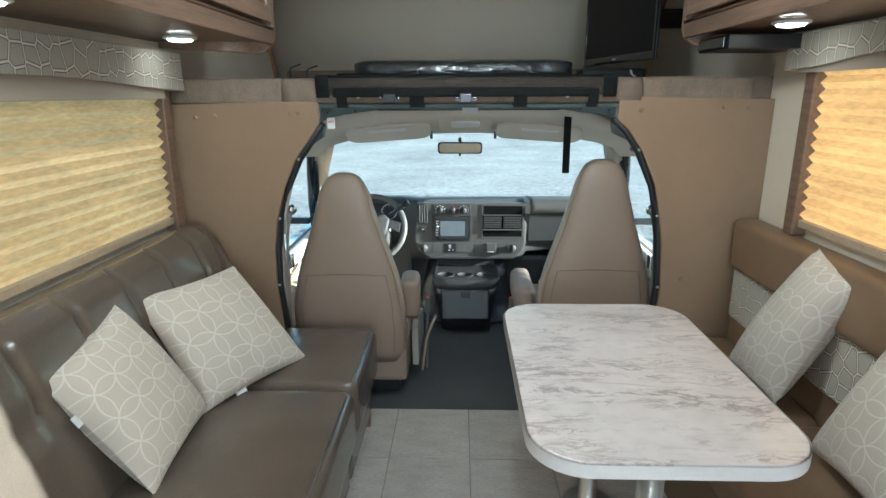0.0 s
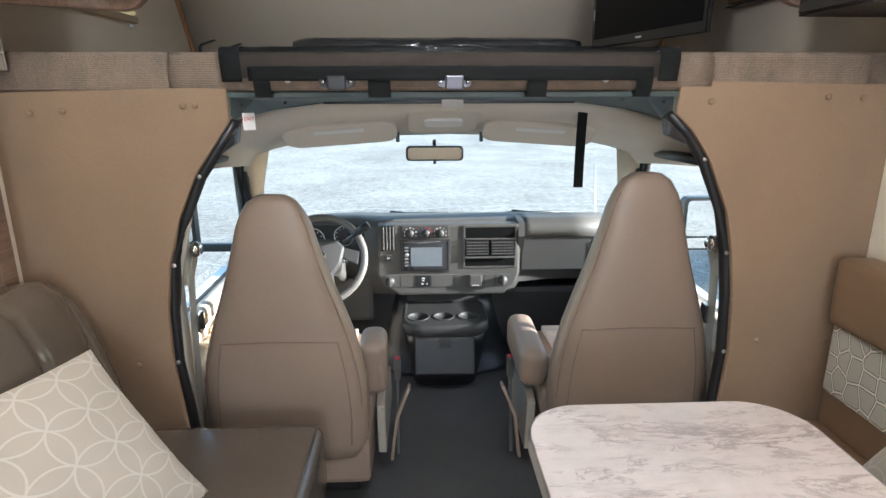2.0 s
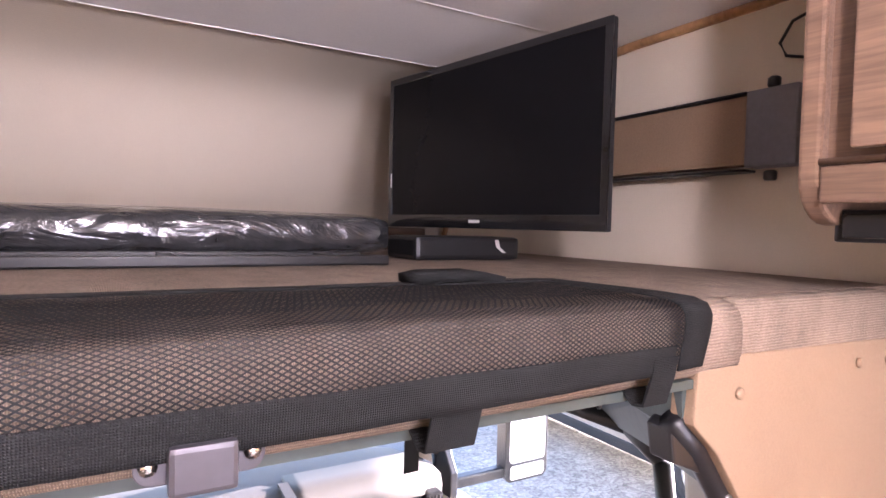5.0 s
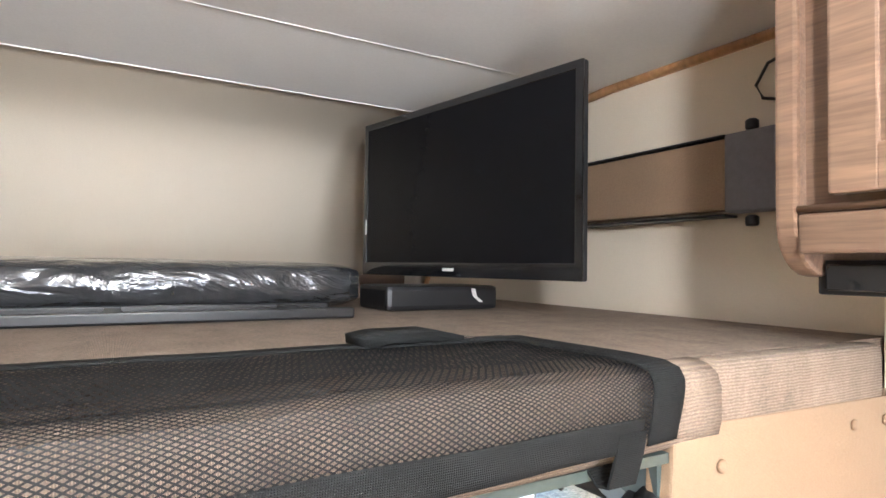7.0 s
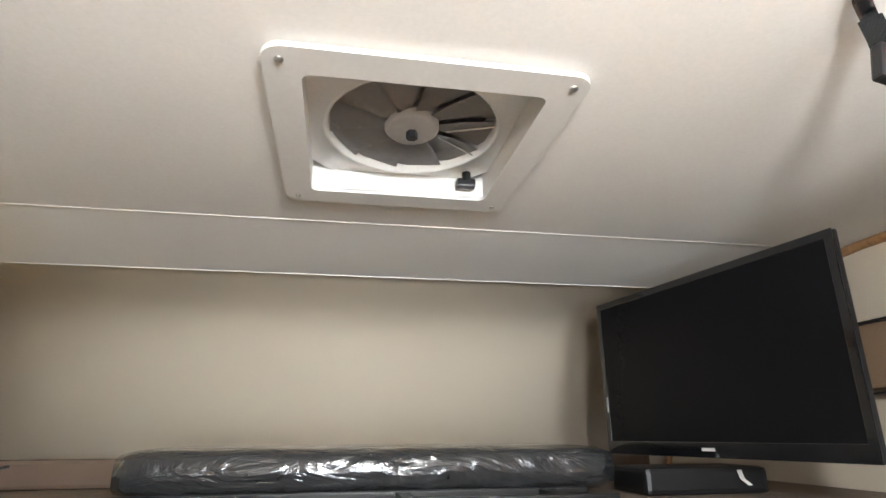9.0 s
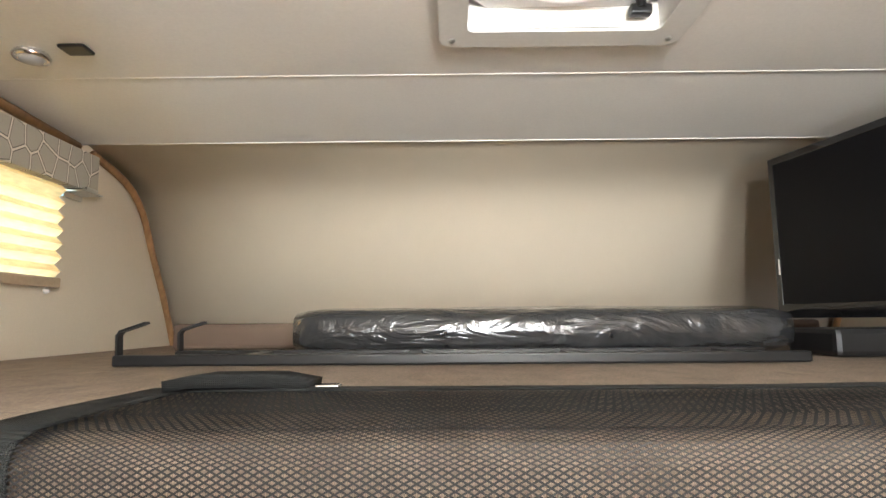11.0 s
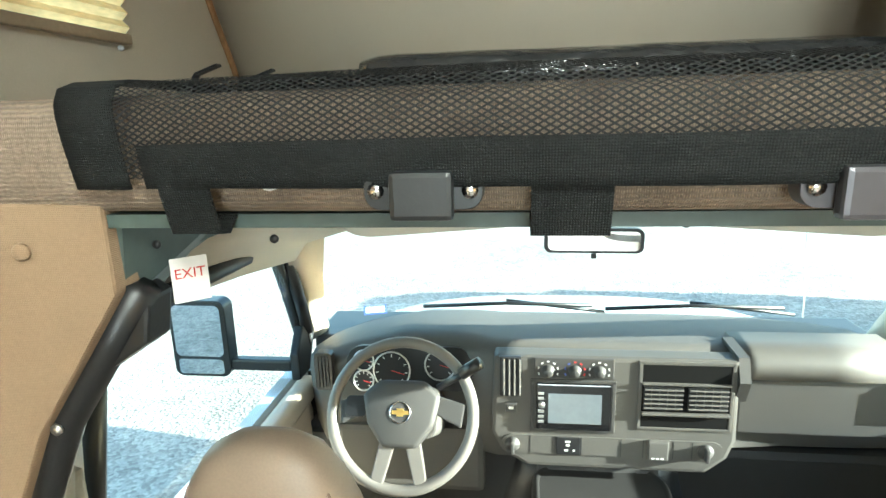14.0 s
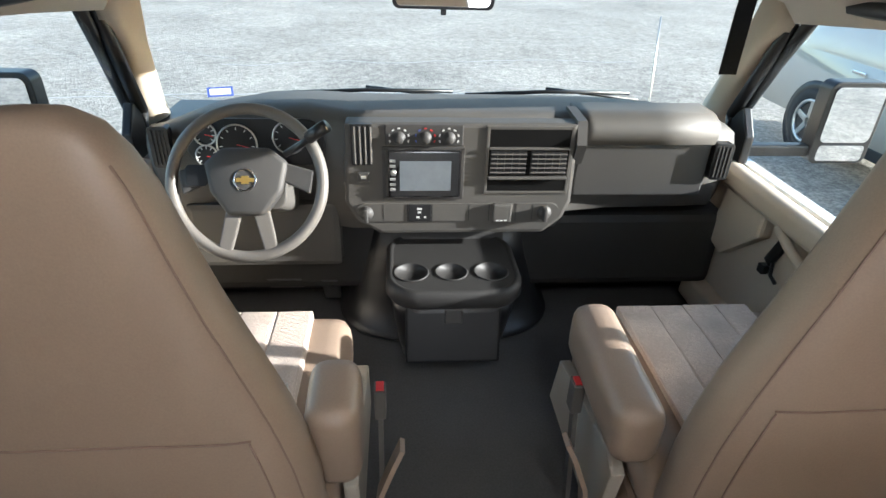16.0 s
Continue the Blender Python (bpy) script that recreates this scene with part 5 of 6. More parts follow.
# ---- dashboard ----
dash = thing("dashboard", (0, 3.4, 0.5), "grey plastic van dashboard with centre stack", "dashboard")
def sect(y_face, z_top, z_mid, z_low):
    return [(3.93, z_top - 0.115), (3.70, z_top - 0.04), (y_face + 0.08, z_top - 0.004), (y_face + 0.015, z_top - 0.012), (y_face, z_top - 0.045), (y_face + 0.005, z_mid), (y_face + 0.03, z_low + 0.03), (y_face + 0.12, z_low), (3.93, z_low)]
rows_d = []
for x, yf, zt, zm, zl in ((-0.90, 3.42, 0.775, 0.66, 0.50), (-0.84, 3.33, 0.80, 0.66, 0.48), (-0.74, 3.335, 0.835, 0.66, 0.47), (-0.58, 3.36, 0.865, 0.66, 0.47), (-0.42, 3.35, 0.87, 0.66, 0.47), (-0.33, 3.315, 0.865, 0.66, 0.47), (-0.30, 3.305, 0.862, 0.66, 0.47), (0.33, 3.305, 0.862, 0.66, 0.47), (0.36, 3.315, 0.862, 0.67, 0.52), (0.5, 3.32, 0.858, 0.69, 0.53), (0.70, 3.325, 0.845, 0.69, 0.53), (0.83, 3.335, 0.825, 0.68, 0.53), (0.90, 3.42, 0.79, 0.68, 0.53)):
    rows_d.append([(x, y, z) for y, z in sect(yf, zt, zm, zl)])
part("pad", loft(rows_d), DASH, dash, "grained grey dash pad", True)
stack = part("centre_fascia", prism([(-0.305, 0.855), (0.345, 0.855), (0.35, 0.62), (0.33, 0.565), (0.275, 0.517), (-0.215, 0.517), (-0.285, 0.56), (-0.315, 0.62)], "y", 3.262, 3.33, 0.012), DASH, dash, "flat grey centre stack")
part("passenger_pad", loft([[(x, y, z) for y, z in ((3.45, 0.775), (3.33, 0.772), (3.305, 0.783), (3.293, 0.812), (3.302, 0.846), (3.345, 0.864), (3.45, 0.866))] for x in (0.362, 0.40, 0.60, 0.77)]), DASH, dash, "raised passenger pad", True)
part("stack_shoulder", loft([[(x, y, z) for y, z in ((3.40, 0.73), (3.27, 0.735), (3.245, 0.80), (3.27, 0.862), (3.40, 0.868))] for x in (0.338, 0.366)]), DASH_DARK, dash, smooth=False)
# Darker plastic than the pad stands in for the shadow on the glove box.
part("glove_box", bx((0.365, 3.316, 0.615), (0.77, 3.36, 0.778), 0.006), DASH_DARK, dash, "grey glove box door")
part("knee_panel", bx((-0.80, 3.34, 0.36), (-0.34, 3.40, 0.58), 0.02), DASH, dash)
part("under_dash", bx((-0.95, 3.42, 0.22), (0.95, 3.62, 0.50), 0.03), DASH_DEEP, dash)
YF = 3.261
climate = part("climate_panel", bx((-0.196, YF - 0.002, 0.793), (0.020, YF + 0.01, 0.852), 0.003), DASH_DARK, dash, "dark heater control panel")
for i, x in enumerate((-0.157, -0.085, -0.020)):
    part("knob", lathe([(0.018, 0), (0.018, 0.003), (0.014, 0.005), (0.012, 0.018), (0.009, 0.020)], pose(x, YF - 0.002, 0.815, 90, 0, 0), 20), DASH_DARK, climate, "round heater knob", True)
    for k in range(7):
        a = radians(200 - k * 36.6)
        c = MARK if i != 1 else (BLUE if k < 3 else RED)
        part("tick", turned(bx((-0.0035, -0.0008, -0.002), (0.0035, 0, 0.002)), pose(x + 0.027 * math.cos(a), YF - 0.0021, 0.815 + 0.027 * math.sin(a), 0, math.degrees(-a) + 90, 0)), c, climate)
radio = part("radio", bx((-0.188, YF - 0.012, 0.642), (0.014, YF + 0.01, 0.780), 0.004), GLOSS, dash, "black double-height radio")
part("radio_frame", joined(bx((-0.205, YF - 0.005, 0.632), (0.026, YF + 0.004, 0.642), 0.002), bx((-0.205, YF - 0.005, 0.780), (0.026, YF + 0.004, 0.790), 0.002), bx((-0.205, YF - 0.005, 0.635), (-0.195, YF + 0.004, 0.787), 0.002), bx((0.015, YF - 0.005, 0.635), (0.026, YF + 0.004, 0.787), 0.002)), DASH_DARK, dash)
part("radio_screen", bx((-0.156, YF - 0.0132, 0.663), (-0.012, YF - 0.0118, 0.752)), SCREEN, radio, "pale reflective screen")
for z in (0.667, 0.682, 0.698, 0.737, 0.752):
    part("radio_button", bx((-0.184, YF - 0.0145, z - 0.004), (-0.168, YF - 0.0118, z + 0.004), 0.001), METAL, radio)
part("radio_dial", lathe([(0.009, 0), (0.009, 0.006), (0.007, 0.008)], pose(-0.174, YF - 0.0118, 0.718, 90, 0, 0), 14), METAL, radio, smooth=True)
left_vent = part("air_vent", bx((-0.290, YF - 0.003, 0.735), (-0.230, YF + 0.01, 0.854), 0.003), BLACK, dash, "upright air vent")
for i in range(4):
    part("slat", turned(bx((-0.0025, -0.010, -0.053), (0.0025, 0.006, 0.053), 0.001), pose(-0.281 + i * 0.0145, YF - 0.003, 0.795, 0, 0, 25)), DASH, left_vent)
part("socket_switch", bx((-0.274, YF - 0.006, 0.686), (-0.242, YF + 0.004, 0.716), 0.004), DASH_DARK, dash, "small dark switch")
part("switch_mark", bx((-0.265, YF - 0.0068, 0.697), (-0.251, YF - 0.006, 0.705)), MARK, dash)
binb = part("storage_bay", joined(bx((0.088, YF - 0.003, 0.84), (0.328, YF + 0.01, 0.85), 0.002), bx((0.088, YF - 0.003, 0.648), (0.328, YF + 0.01, 0.657), 0.002), bx((0.084, YF - 0.003, 0.648), (0.094, YF + 0.01, 0.85), 0.002), bx((0.322, YF - 0.003, 0.648), (0.332, YF + 0.01, 0.85), 0.002)), DASH, dash, "open shelf bay frame")
# Flush black sheet stands for the shade inside the bay; no recess is cut.
part("bay_shade_sheet", bx((0.094, YF - 0.0022, 0.657), (0.322, YF - 0.001, 0.84)), BAY_SHADE, binb, "flush black sheet for the shade inside the bay")
part("bay_shelf", joined(bx((0.094, YF - 0.010, 0.783), (0.322, YF, 0.79), 0.002), bx((0.094, YF - 0.016, 0.697), (0.322, YF, 0.704), 0.002)), DASH, binb)
for k, xa in enumerate((0.098, 0.214)):
    v = part("centre_vent", bx((xa, YF - 0.0045, 0.708), (xa + 0.104, YF, 0.778), 0.002), BLACK, dash, "wide air vent")
    for i in range(5):
        part("slat", turned(bx((-0.05, -0.007, -0.0018), (0.05, 0.004, 0.0018)), pose(xa + 0.052, YF - 0.006, 0.716 + i * 0.0135, -18, 0, 0)), DASH, v)
    for i in range(4):
        part("vane", bx((xa + 0.02 + i * 0.021, YF - 0.0062, 0.712), (xa + 0.022 + i * 0.021, YF - 0.0045, 0.775)), DASH, v)
plate = part("switch_strip", prism(rounded(-0.285, 0.560, 0.315, 0.617, 0.028), "y", YF - 0.003, YF + 0.008, 0.002), DASH, dash, "row of switches")
for x in (-0.255, 0.27):
    part("knob", joined(lathe([(0.022, 0), (0.022, 0.005), (0.016, 0.008), (0.015, 0.012)], pose(x, YF - 0.003, 0.588, 90, 0, 0), 18), bx((x - 0.006, YF - 0.030, 0.568), (x + 0.006, YF - 0.008, 0.608), 0.003)), DASH_DARK, plate, "headlamp knob", True)
for x in (-0.205, -0.135, -0.063, 0.045, 0.105, 0.185, 0.235):
    part("joint", bx((x - 0.001, YF - 0.0036, 0.562), (x + 0.001, YF - 0.002, 0.615)), BLACK, plate)
part("blank_switch", bx((-0.132, YF - 0.0055, 0.561), (-0.066, YF, 0.616), 0.002), BLACK, plate, "black switch with white marks")
for x, z, w in ((-0.10, 0.602, 0.014), (-0.10, 0.591, 0.010), (-0.104, 0.575, 0.010), (-0.083, 0.575, 0.006)):
    part("mark", bx((x - w / 2, YF - 0.0062, z - 0.003), (x + w / 2, YF - 0.0054, z + 0.003)), MARK, plate)
part("power_outlet", bx((0.115, YF - 0.016, 0.560), (0.172, YF, 0.619), 0.005), DASH, plate, "capped power outlet")
for x in (0.13, 0.142, 0.154):
    part("mark", bx((x - 0.004, YF - 0.0166, 0.566), (x + 0.004, YF - 0.0158, 0.570)), MARK, plate)
for xa, xb, yv, z0, z1 in ((-0.845, -0.79, 3.325, 0.705, 0.825), (0.775, 0.835, 3.315, 0.672, 0.785)):
    v = part("end_vent", prism(rounded(xa, z0, xb, z1, 0.012), "y", yv - 0.012, yv + 0.02, 0.003), BLACK, dash, "upright end vent")
    for i in range(4):
        part("slat", bx((xa + 0.010 + i * (xb - xa - 0.02) / 3.4, yv - 0.017, z0 + 0.01), (xa + 0.014 + i * (xb - xa - 0.02) / 3.4, yv - 0.010, z1 - 0.01)), DASH_DARK, v)

# instrument cluster, column, steering wheel
cluster = part("instrument_panel", turned(prism(rounded(-0.19, -0.06, 0.19, 0.07, 0.05), "y", -0.004, 0.02, 0.003), pose(-0.56, 3.33, 0.772, -12, 0, 0)), BLACK, dash, "dark instrument panel")
CLM = pose(-0.56, 3.325, 0.772, -12, 0, 0)
for x, z, r in ((-0.05, 0.0, 0.055), (-0.135, 0.028, 0.03), (-0.135, -0.032, 0.03), (0.095, 0.02, 0.045)):
    c = CLM @ Vector((x, -0.006, z))
    g = part("gauge", ring_tube(c, r, 0.0025, CLM.to_3x3() @ Matrix.Rotation(math.pi / 2, 3, "X"), 28, 6), METAL, cluster, "chrome-rimmed gauge", True)
    for k in range(9):
        a = radians(220 - k * 32.5)
        part("tick", turned(bx((-0.004, -0.001, -0.0012), (0.004, 0, 0.0012)), CLM @ pose(x + r * 0.8 * math.cos(a), -0.006, z + r * 0.8 * math.sin(a), 0, -math.degrees(a), 0)), MARK, cluster)
    part("needle", turned(bx((0.0, -0.0012, -0.001), (r * 0.75, 0, 0.001)), CLM @ pose(x, -0.0075, z, 0, 15, 0)), RED, cluster, "red gauge needle")
wheel = thing("steering_wheel", (-0.57, 3.1, 0.74), "grey steering wheel with dark hub and gold badge", "steering wheel")
WC = Vector((-0.545, 3.137, 0.735))
WM = Matrix.Translation(WC) @ Matrix.Rotation(radians(62), 4, "X")      # local z points back at the driver
part("rim", ring_tube(WC, 0.190, 0.0155, WM.to_3x3(), 56, 12), WHEEL_GREY, wheel, "worn grey rim", True)
part("hub", turned(joined(prism([(-0.105, 0.05), (-0.06, 0.088), (0.06, 0.088), (0.105, 0.05), (0.09, -0.025), (0.045, -0.085), (-0.045, -0.085), (-0.09, -0.025)], "z", -0.02, 0.026, 0.014)), WM), DASH_DARK, wheel, "grey airbag hub", True)
part("spoke", turned(joined(prism([(-0.17, 0.03), (-0.08, 0.055), (-0.075, 0.01), (-0.16, -0.03)], "z", -0.008, 0.012, 0.005)), WM), DASH_DARK, wheel, "spoke with buttons")
part("spoke", turned(joined(prism([(0.17, 0.03), (0.08, 0.055), (0.075, 0.01), (0.16, -0.03)], "z", -0.008, 0.012, 0.005)), WM), DASH_DARK, wheel)
for sx in (-1, 1):
    part("spoke", turned(prism([(sx * 0.012, -0.07), (sx * 0.042, -0.178), (sx * 0.075, -0.168), (sx * 0.052, -0.06)], "z", -0.008, 0.010, 0.004), WM), WHEEL_GREY, wheel, "grey lower spoke")
part("button_pod", turned(prism(rounded(-0.15, -0.01, -0.095, 0.045, 0.012), "z", 0.011, 0.017, 0.002), WM), BLACK, wheel)
part("badge_ring", ring_tube(WM @ Vector((0, 0.005, 0.027)), 0.027, 0.002, WM.to_3x3(), 28, 6), CHROME, wheel, "round badge", True)
part("badge", turned(joined(bx((-0.022, 0.0, 0.0265), (0.022, 0.010, 0.029)), bx((-0.009, -0.005, 0.0265), (0.009, 0.015, 0.029))), WM), GOLD, wheel, "plain gold badge shape")
col = thing("steering_column", (-0.565, 3.25, 0.7), "grey steering column shroud with stalk lever", "steering column")
part("shroud", turned(prism(rounded(-0.07, -0.065, 0.085, 0.075, 0.03), "z", -0.26, -0.06, 0.01), WM), DASH, col, smooth=False)
part("key_barrel", turned(lathe([(0.02, 0), (0.02, 0.012), (0.014, 0.014)], pose(0.09, 0.02, -0.10, 0, 60, 0), 16), WM), CHROME, col, smooth=True)
part("shift_lever", joined(tube([(-0.45, 3.17, 0.80), (-0.40, 3.155, 0.835), (-0.37, 3.15, 0.86)], 0.009, 8), tube([(-0.385, 3.152, 0.85), (-0.335, 3.145, 0.885)], 0.017, 10)), BLACK, col, "black gear lever", True)

# engine cover console with cup holders
con = thing("engine_console", (0, 3.1, FL), "black engine cover console with three cup holders", "console")
out = rounded(-0.19, 3.03, 0.18, 3.36, 0.085)
def ring_at(z, k, dy=0.0):
    return [(x * k, 3.2 + (y - 3.2) * k + dy, z) for x, y in out]
part("body", loft([ring_at(FL + 0.002, 0.80, 0.10), ring_at(0.22, 0.87, 0.03), ring_at(0.35, 0.95, 0.005), ring_at(0.41, 0.98)]), BLACK, con, smooth=True)
part("top_rim", loft([ring_at(0.405, 1.0), ring_at(0.42, 1.05), ring_at(0.455, 1.04), ring_at(0.465, 0.98), ring_at(0.459, 0.93)], False), DASH_DEEP, con, "dark console tray rim", True)
plate_bm = bmesh.new()
def edge_loop(points):
    vs = [plate_bm.verts.new(p) for p in points]
    return [plate_bm.edges.new((a, b)) for a, b in zip(vs, vs[1:] + vs[:1])]
CUPS = [(-0.127, 0.046), (-0.012, 0.043), (0.103, 0.046)]
loops = edge_loop(ring_at(0.4595, 0.935))
for cx, cr in CUPS:
    loops += edge_loop([(cx + cr * math.cos(2 * math.pi * i / 26), 3.135 + cr * math.sin(2 * math.pi * i / 26), 0.4595) for i in range(26)])
bmesh.ops.triangle_fill(plate_bm, use_beauty=True, use_dissolve=False, edges=loops)
part("tray_top", plate_bm, DASH_DEEP, con)
part("back_tray", loft([[(x, y, z) for y, z in ((3.22, 0.45), (3.33, 0.455), (3.37, 0.51), (3.42, 0.50), (3.42, 0.40), (3.22, 0.40))] for x in (-0.18, 0.17)]), DASH_DEEP, con)
for cx, cr in CUPS:
    part("cup_holder", lathe([(cr + 0.006, 0.0), (cr + 0.004, 0.0025), (cr, 0.002), (cr - 0.003, -0.004), (cr - 0.006, -0.046), (0.001, -0.047)], pose(cx, 3.135, 0.4600), 26), DASH_DEEP, con, "round cup holder", True)
lid = part("bin_door", turned(bx((-0.135, -0.010, -0.092), (0.135, 0.006, 0.092), 0.012), pose(-0.01, 3.035, 0.322, -12, 0, 0)), BLACK, con, "black drop-down bin door")
part("latch", turned(bx((-0.025, -0.017, 0.03), (0.025, -0.008, 0.075), 0.004), pose(-0.01, 3.035, 0.322, -12, 0, 0)), DASH_DARK, lid)
def cover_ring(z, rx, ry, cy):
    return [(rx * math.copysign(abs(math.cos(a)) ** 0.75, math.cos(a)), cy + ry * math.copysign(abs(math.sin(a)) ** 0.75, math.sin(a)), z) for a in np.linspace(0, 2 * math.pi, 41)[:-1]]


part("engine_cover", loft([cover_ring(FL + 0.001, 0.375, 0.27, 3.53), cover_ring(FL + 0.016, 0.378, 0.275, 3.53), cover_ring(FL + 0.022, 0.355, 0.255, 3.53), cover_ring(0.22, 0.325, 0.235, 3.54), cover_ring(0.36, 0.295, 0.215, 3.55), cover_ring(0.52, 0.27, 0.20, 3.56)]), BLACK, con, "black rounded engine cover with a floor lip", True)
pd = thing("pedals", (-0.55, 3.5, 0.15), "black brake and accelerator pedals under the dash", "pedals")
part("brake_pedal", turned(bx((-0.06, -0.01, -0.03), (0.06, 0.01, 0.03), 0.006), pose(-0.55, 3.44, 0.24, 30, 0, 0)), RUBBER, pd)
part("accelerator", turned(bx((-0.03, -0.01, -0.07), (0.03, 0.01, 0.07), 0.006), pose(-0.40, 3.46, 0.20, 30, 0, 0)), RUBBER, pd)
part("pedal_arm", tube([(-0.55, 3.45, 0.26), (-0.55, 3.52, 0.42)], 0.010, 6), BLACK, pd, smooth=True)


# ---- cab seats ----
def smooth_rows(outline, y_at, depth, ring=20):
    rows = []
    for z, x0, x1, d in outline:
        cx, hw = (x0 + x1) / 2, (x1 - x0) / 2
        row = []
        for a in range(ring):
            t = 2 * math.pi * a / ring
            c, s = math.cos(t), math.sin(t)
            row.append((cx + hw * math.copysign(abs(c) ** 0.55, c), y_at(z) + d * math.copysign(abs(s) ** 0.6, s), z))
        rows.append(row)
    return rows


def cab_seat(x, top, y_top, y_low, inboard, raised, label):
    ob = thing("bucket_seat", (x, 2.7, FL), label, "seat", "cab seats")
    def y_at(z):
        return y_low + (y_top - y_low) * (z - 0.35) / (top - 0.35)
    k = (top - 0.35) / 0.80
    prof = [(0.30, 0.225, 0.045), (0.35, 0.243, 0.06), (0.45, 0.252, 0.068), (0.56, 0.248, 0.070), (0.64, 0.236, 0.069), (0.72, 0.216, 0.067), (0.80, 0.189, 0.063), (0.90, 0.153, 0.059), (1.0, 0.122, 0.055), (1.06, 0.106, 0.05), (1.10, 0.088, 0.045), (1.13, 0.068, 0.038), (1.147, 0.039, 0.025), (1.15, 0.015, 0.011)]
    outline = [(0.35 + (z - 0.35) * k, x - w, x + w, d) for z, w, d in prof]
    part("backrest", loft(smooth_rows(outline, y_at, 0.07, 28)), SEAT_VINYL, ob, "tan vinyl backrest with integral headrest", True)
    def back_pt(z, u):
        zz = 0.35 + (z - 0.35) * k
        for (za, wa, da), (zb, wb, db) in zip(prof, prof[1:]):
            if za <= z <= zb:
                f = (z - za) / (zb - za)
                w, d = wa + (wb - wa) * f, da + (db - da) * f
                break
        s = max(0.0, 1 - abs(u) ** (1 / 0.55 * 2)) ** 0.5
        return (x + u * w, y_at(zz) - d * (s ** 0.6 if s > 0 else 0) - 0.0015, zz)
    part("back_seam", tube([back_pt(0.712 + 0.012 * (1 - u * u), u) for u in np.linspace(-0.80, 0.80, 17)], 0.0017, 6), PIPING, ob, "stitched seam", True)
    for u in (-0.80, 0.80):
        part("back_seam", tube([back_pt(z, u * (0.98 + 0.06 * (0.71 - z))) for z in np.linspace(0.36, 0.712, 9)], 0.0017, 6), PIPING, ob, smooth=True)
        part("edge_seam", tube([back_pt(z, 0.93 * (1 if u > 0 else -1)) for z in np.linspace(0.50, 1.10, 22)], 0.0015, 6), PIPING, ob, smooth=True)
    cush = part("seat_cushion", soft_box((x - 0.255, y_low + 0.02, 0.36), (x + 0.255, 2.89, 0.50), 0.05, 0.012, x), SEAT_VINYL, ob, "tan vinyl cushion bolsters", True)
    for i in range(4):
        xa = x - 0.165 + i * 0.0825
        part("insert", soft_box((xa - 0.001, y_low + 0.08, 0.45), (xa + 0.0835, 2.875, 0.519), 0.007, 0.004, i), SEAT_CLOTH, cush, "tweed cloth insert", True)
    part("skirt", bx((x - 0.25, y_low - 0.03, 0.20), (x + 0.25, 2.90, 0.37), 0.02), SEAT_VINYL, ob, "lower seat skirt")
    part("pedestal", bx((x - 0.20, y_low + 0.08, FL - 0.01), (x + 0.20, 2.86, 0.21), 0.01), BLACK, ob, "black seat pedestal")
    s = inboard
    ax = x + s * 0.283
    if raised:
        part("armrest", turned(bx((-0.044, -0.06, -0.10), (0.044, 0.08, 0.095), 0.040, 5), pose(ax - 0.02, 2.45, 0.582, 8, 0, 0)), SEAT_VINYL, ob, "padded armrest folded up", True)
    else:
        part("armrest", turned(bx((-0.047, -0.02, -0.075), (0.047, 0.32, 0.06), 0.045, 5), pose(ax, 2.43, 0.560, 2, 0, 0)), SEAT_VINYL, ob, "padded armrest folded down", True)
    part("armrest_pivot", bx((min(ax - s * 0.06, ax - s * 0.01), 2.46, 0.50), (max(ax - s * 0.06, ax - s * 0.01), 2.52, 0.58), 0.01), SEAT_VINYL, ob)
    part("side_shield", prism([(2.50, 0.20), (2.47, 0.40), (2.52, 0.43), (2.86, 0.36), (2.90, 0.20)], "x", min(x + s * 0.262, x + s * 0.292), max(x + s * 0.262, x + s * 0.292), 0.006), PILLAR_TRIM, ob, "grey-beige side shield")
    stalk = part("buckle_stalk", strip([(x + s * 0.33, 2.56, 0.16), (x + s * 0.33, 2.60, 0.34), (x + s * 0.33, 2.62, 0.44)], 0.024, 0.01, (0, 1, 0)), DASH, ob, "belt buckle stalk")
    part("buckle", bx((x + s * 0.33 - 0.012, 2.605, 0.43), (x + s * 0.33 + 0.012, 2.642, 0.505), 0.004), DASH, stalk)
    part("button", bx((x + s * 0.33 - 0.008, 2.612, 0.505), (x + s * 0.33 + 0.008, 2.636, 0.5085)), RED, stalk, "red release button")
    part("recline_lever", strip([(x + s * 0.31, 2.50, 0.18), (x + s * 0.33, 2.50, 0.34), (x + s * 0.36, 2.51, 0.42), (x + s * 0.375, 2.52, 0.45)], 0.035, 0.01, (0, 1, 0)), SEAT_VINYL, ob, "tan side lever")
    return ob


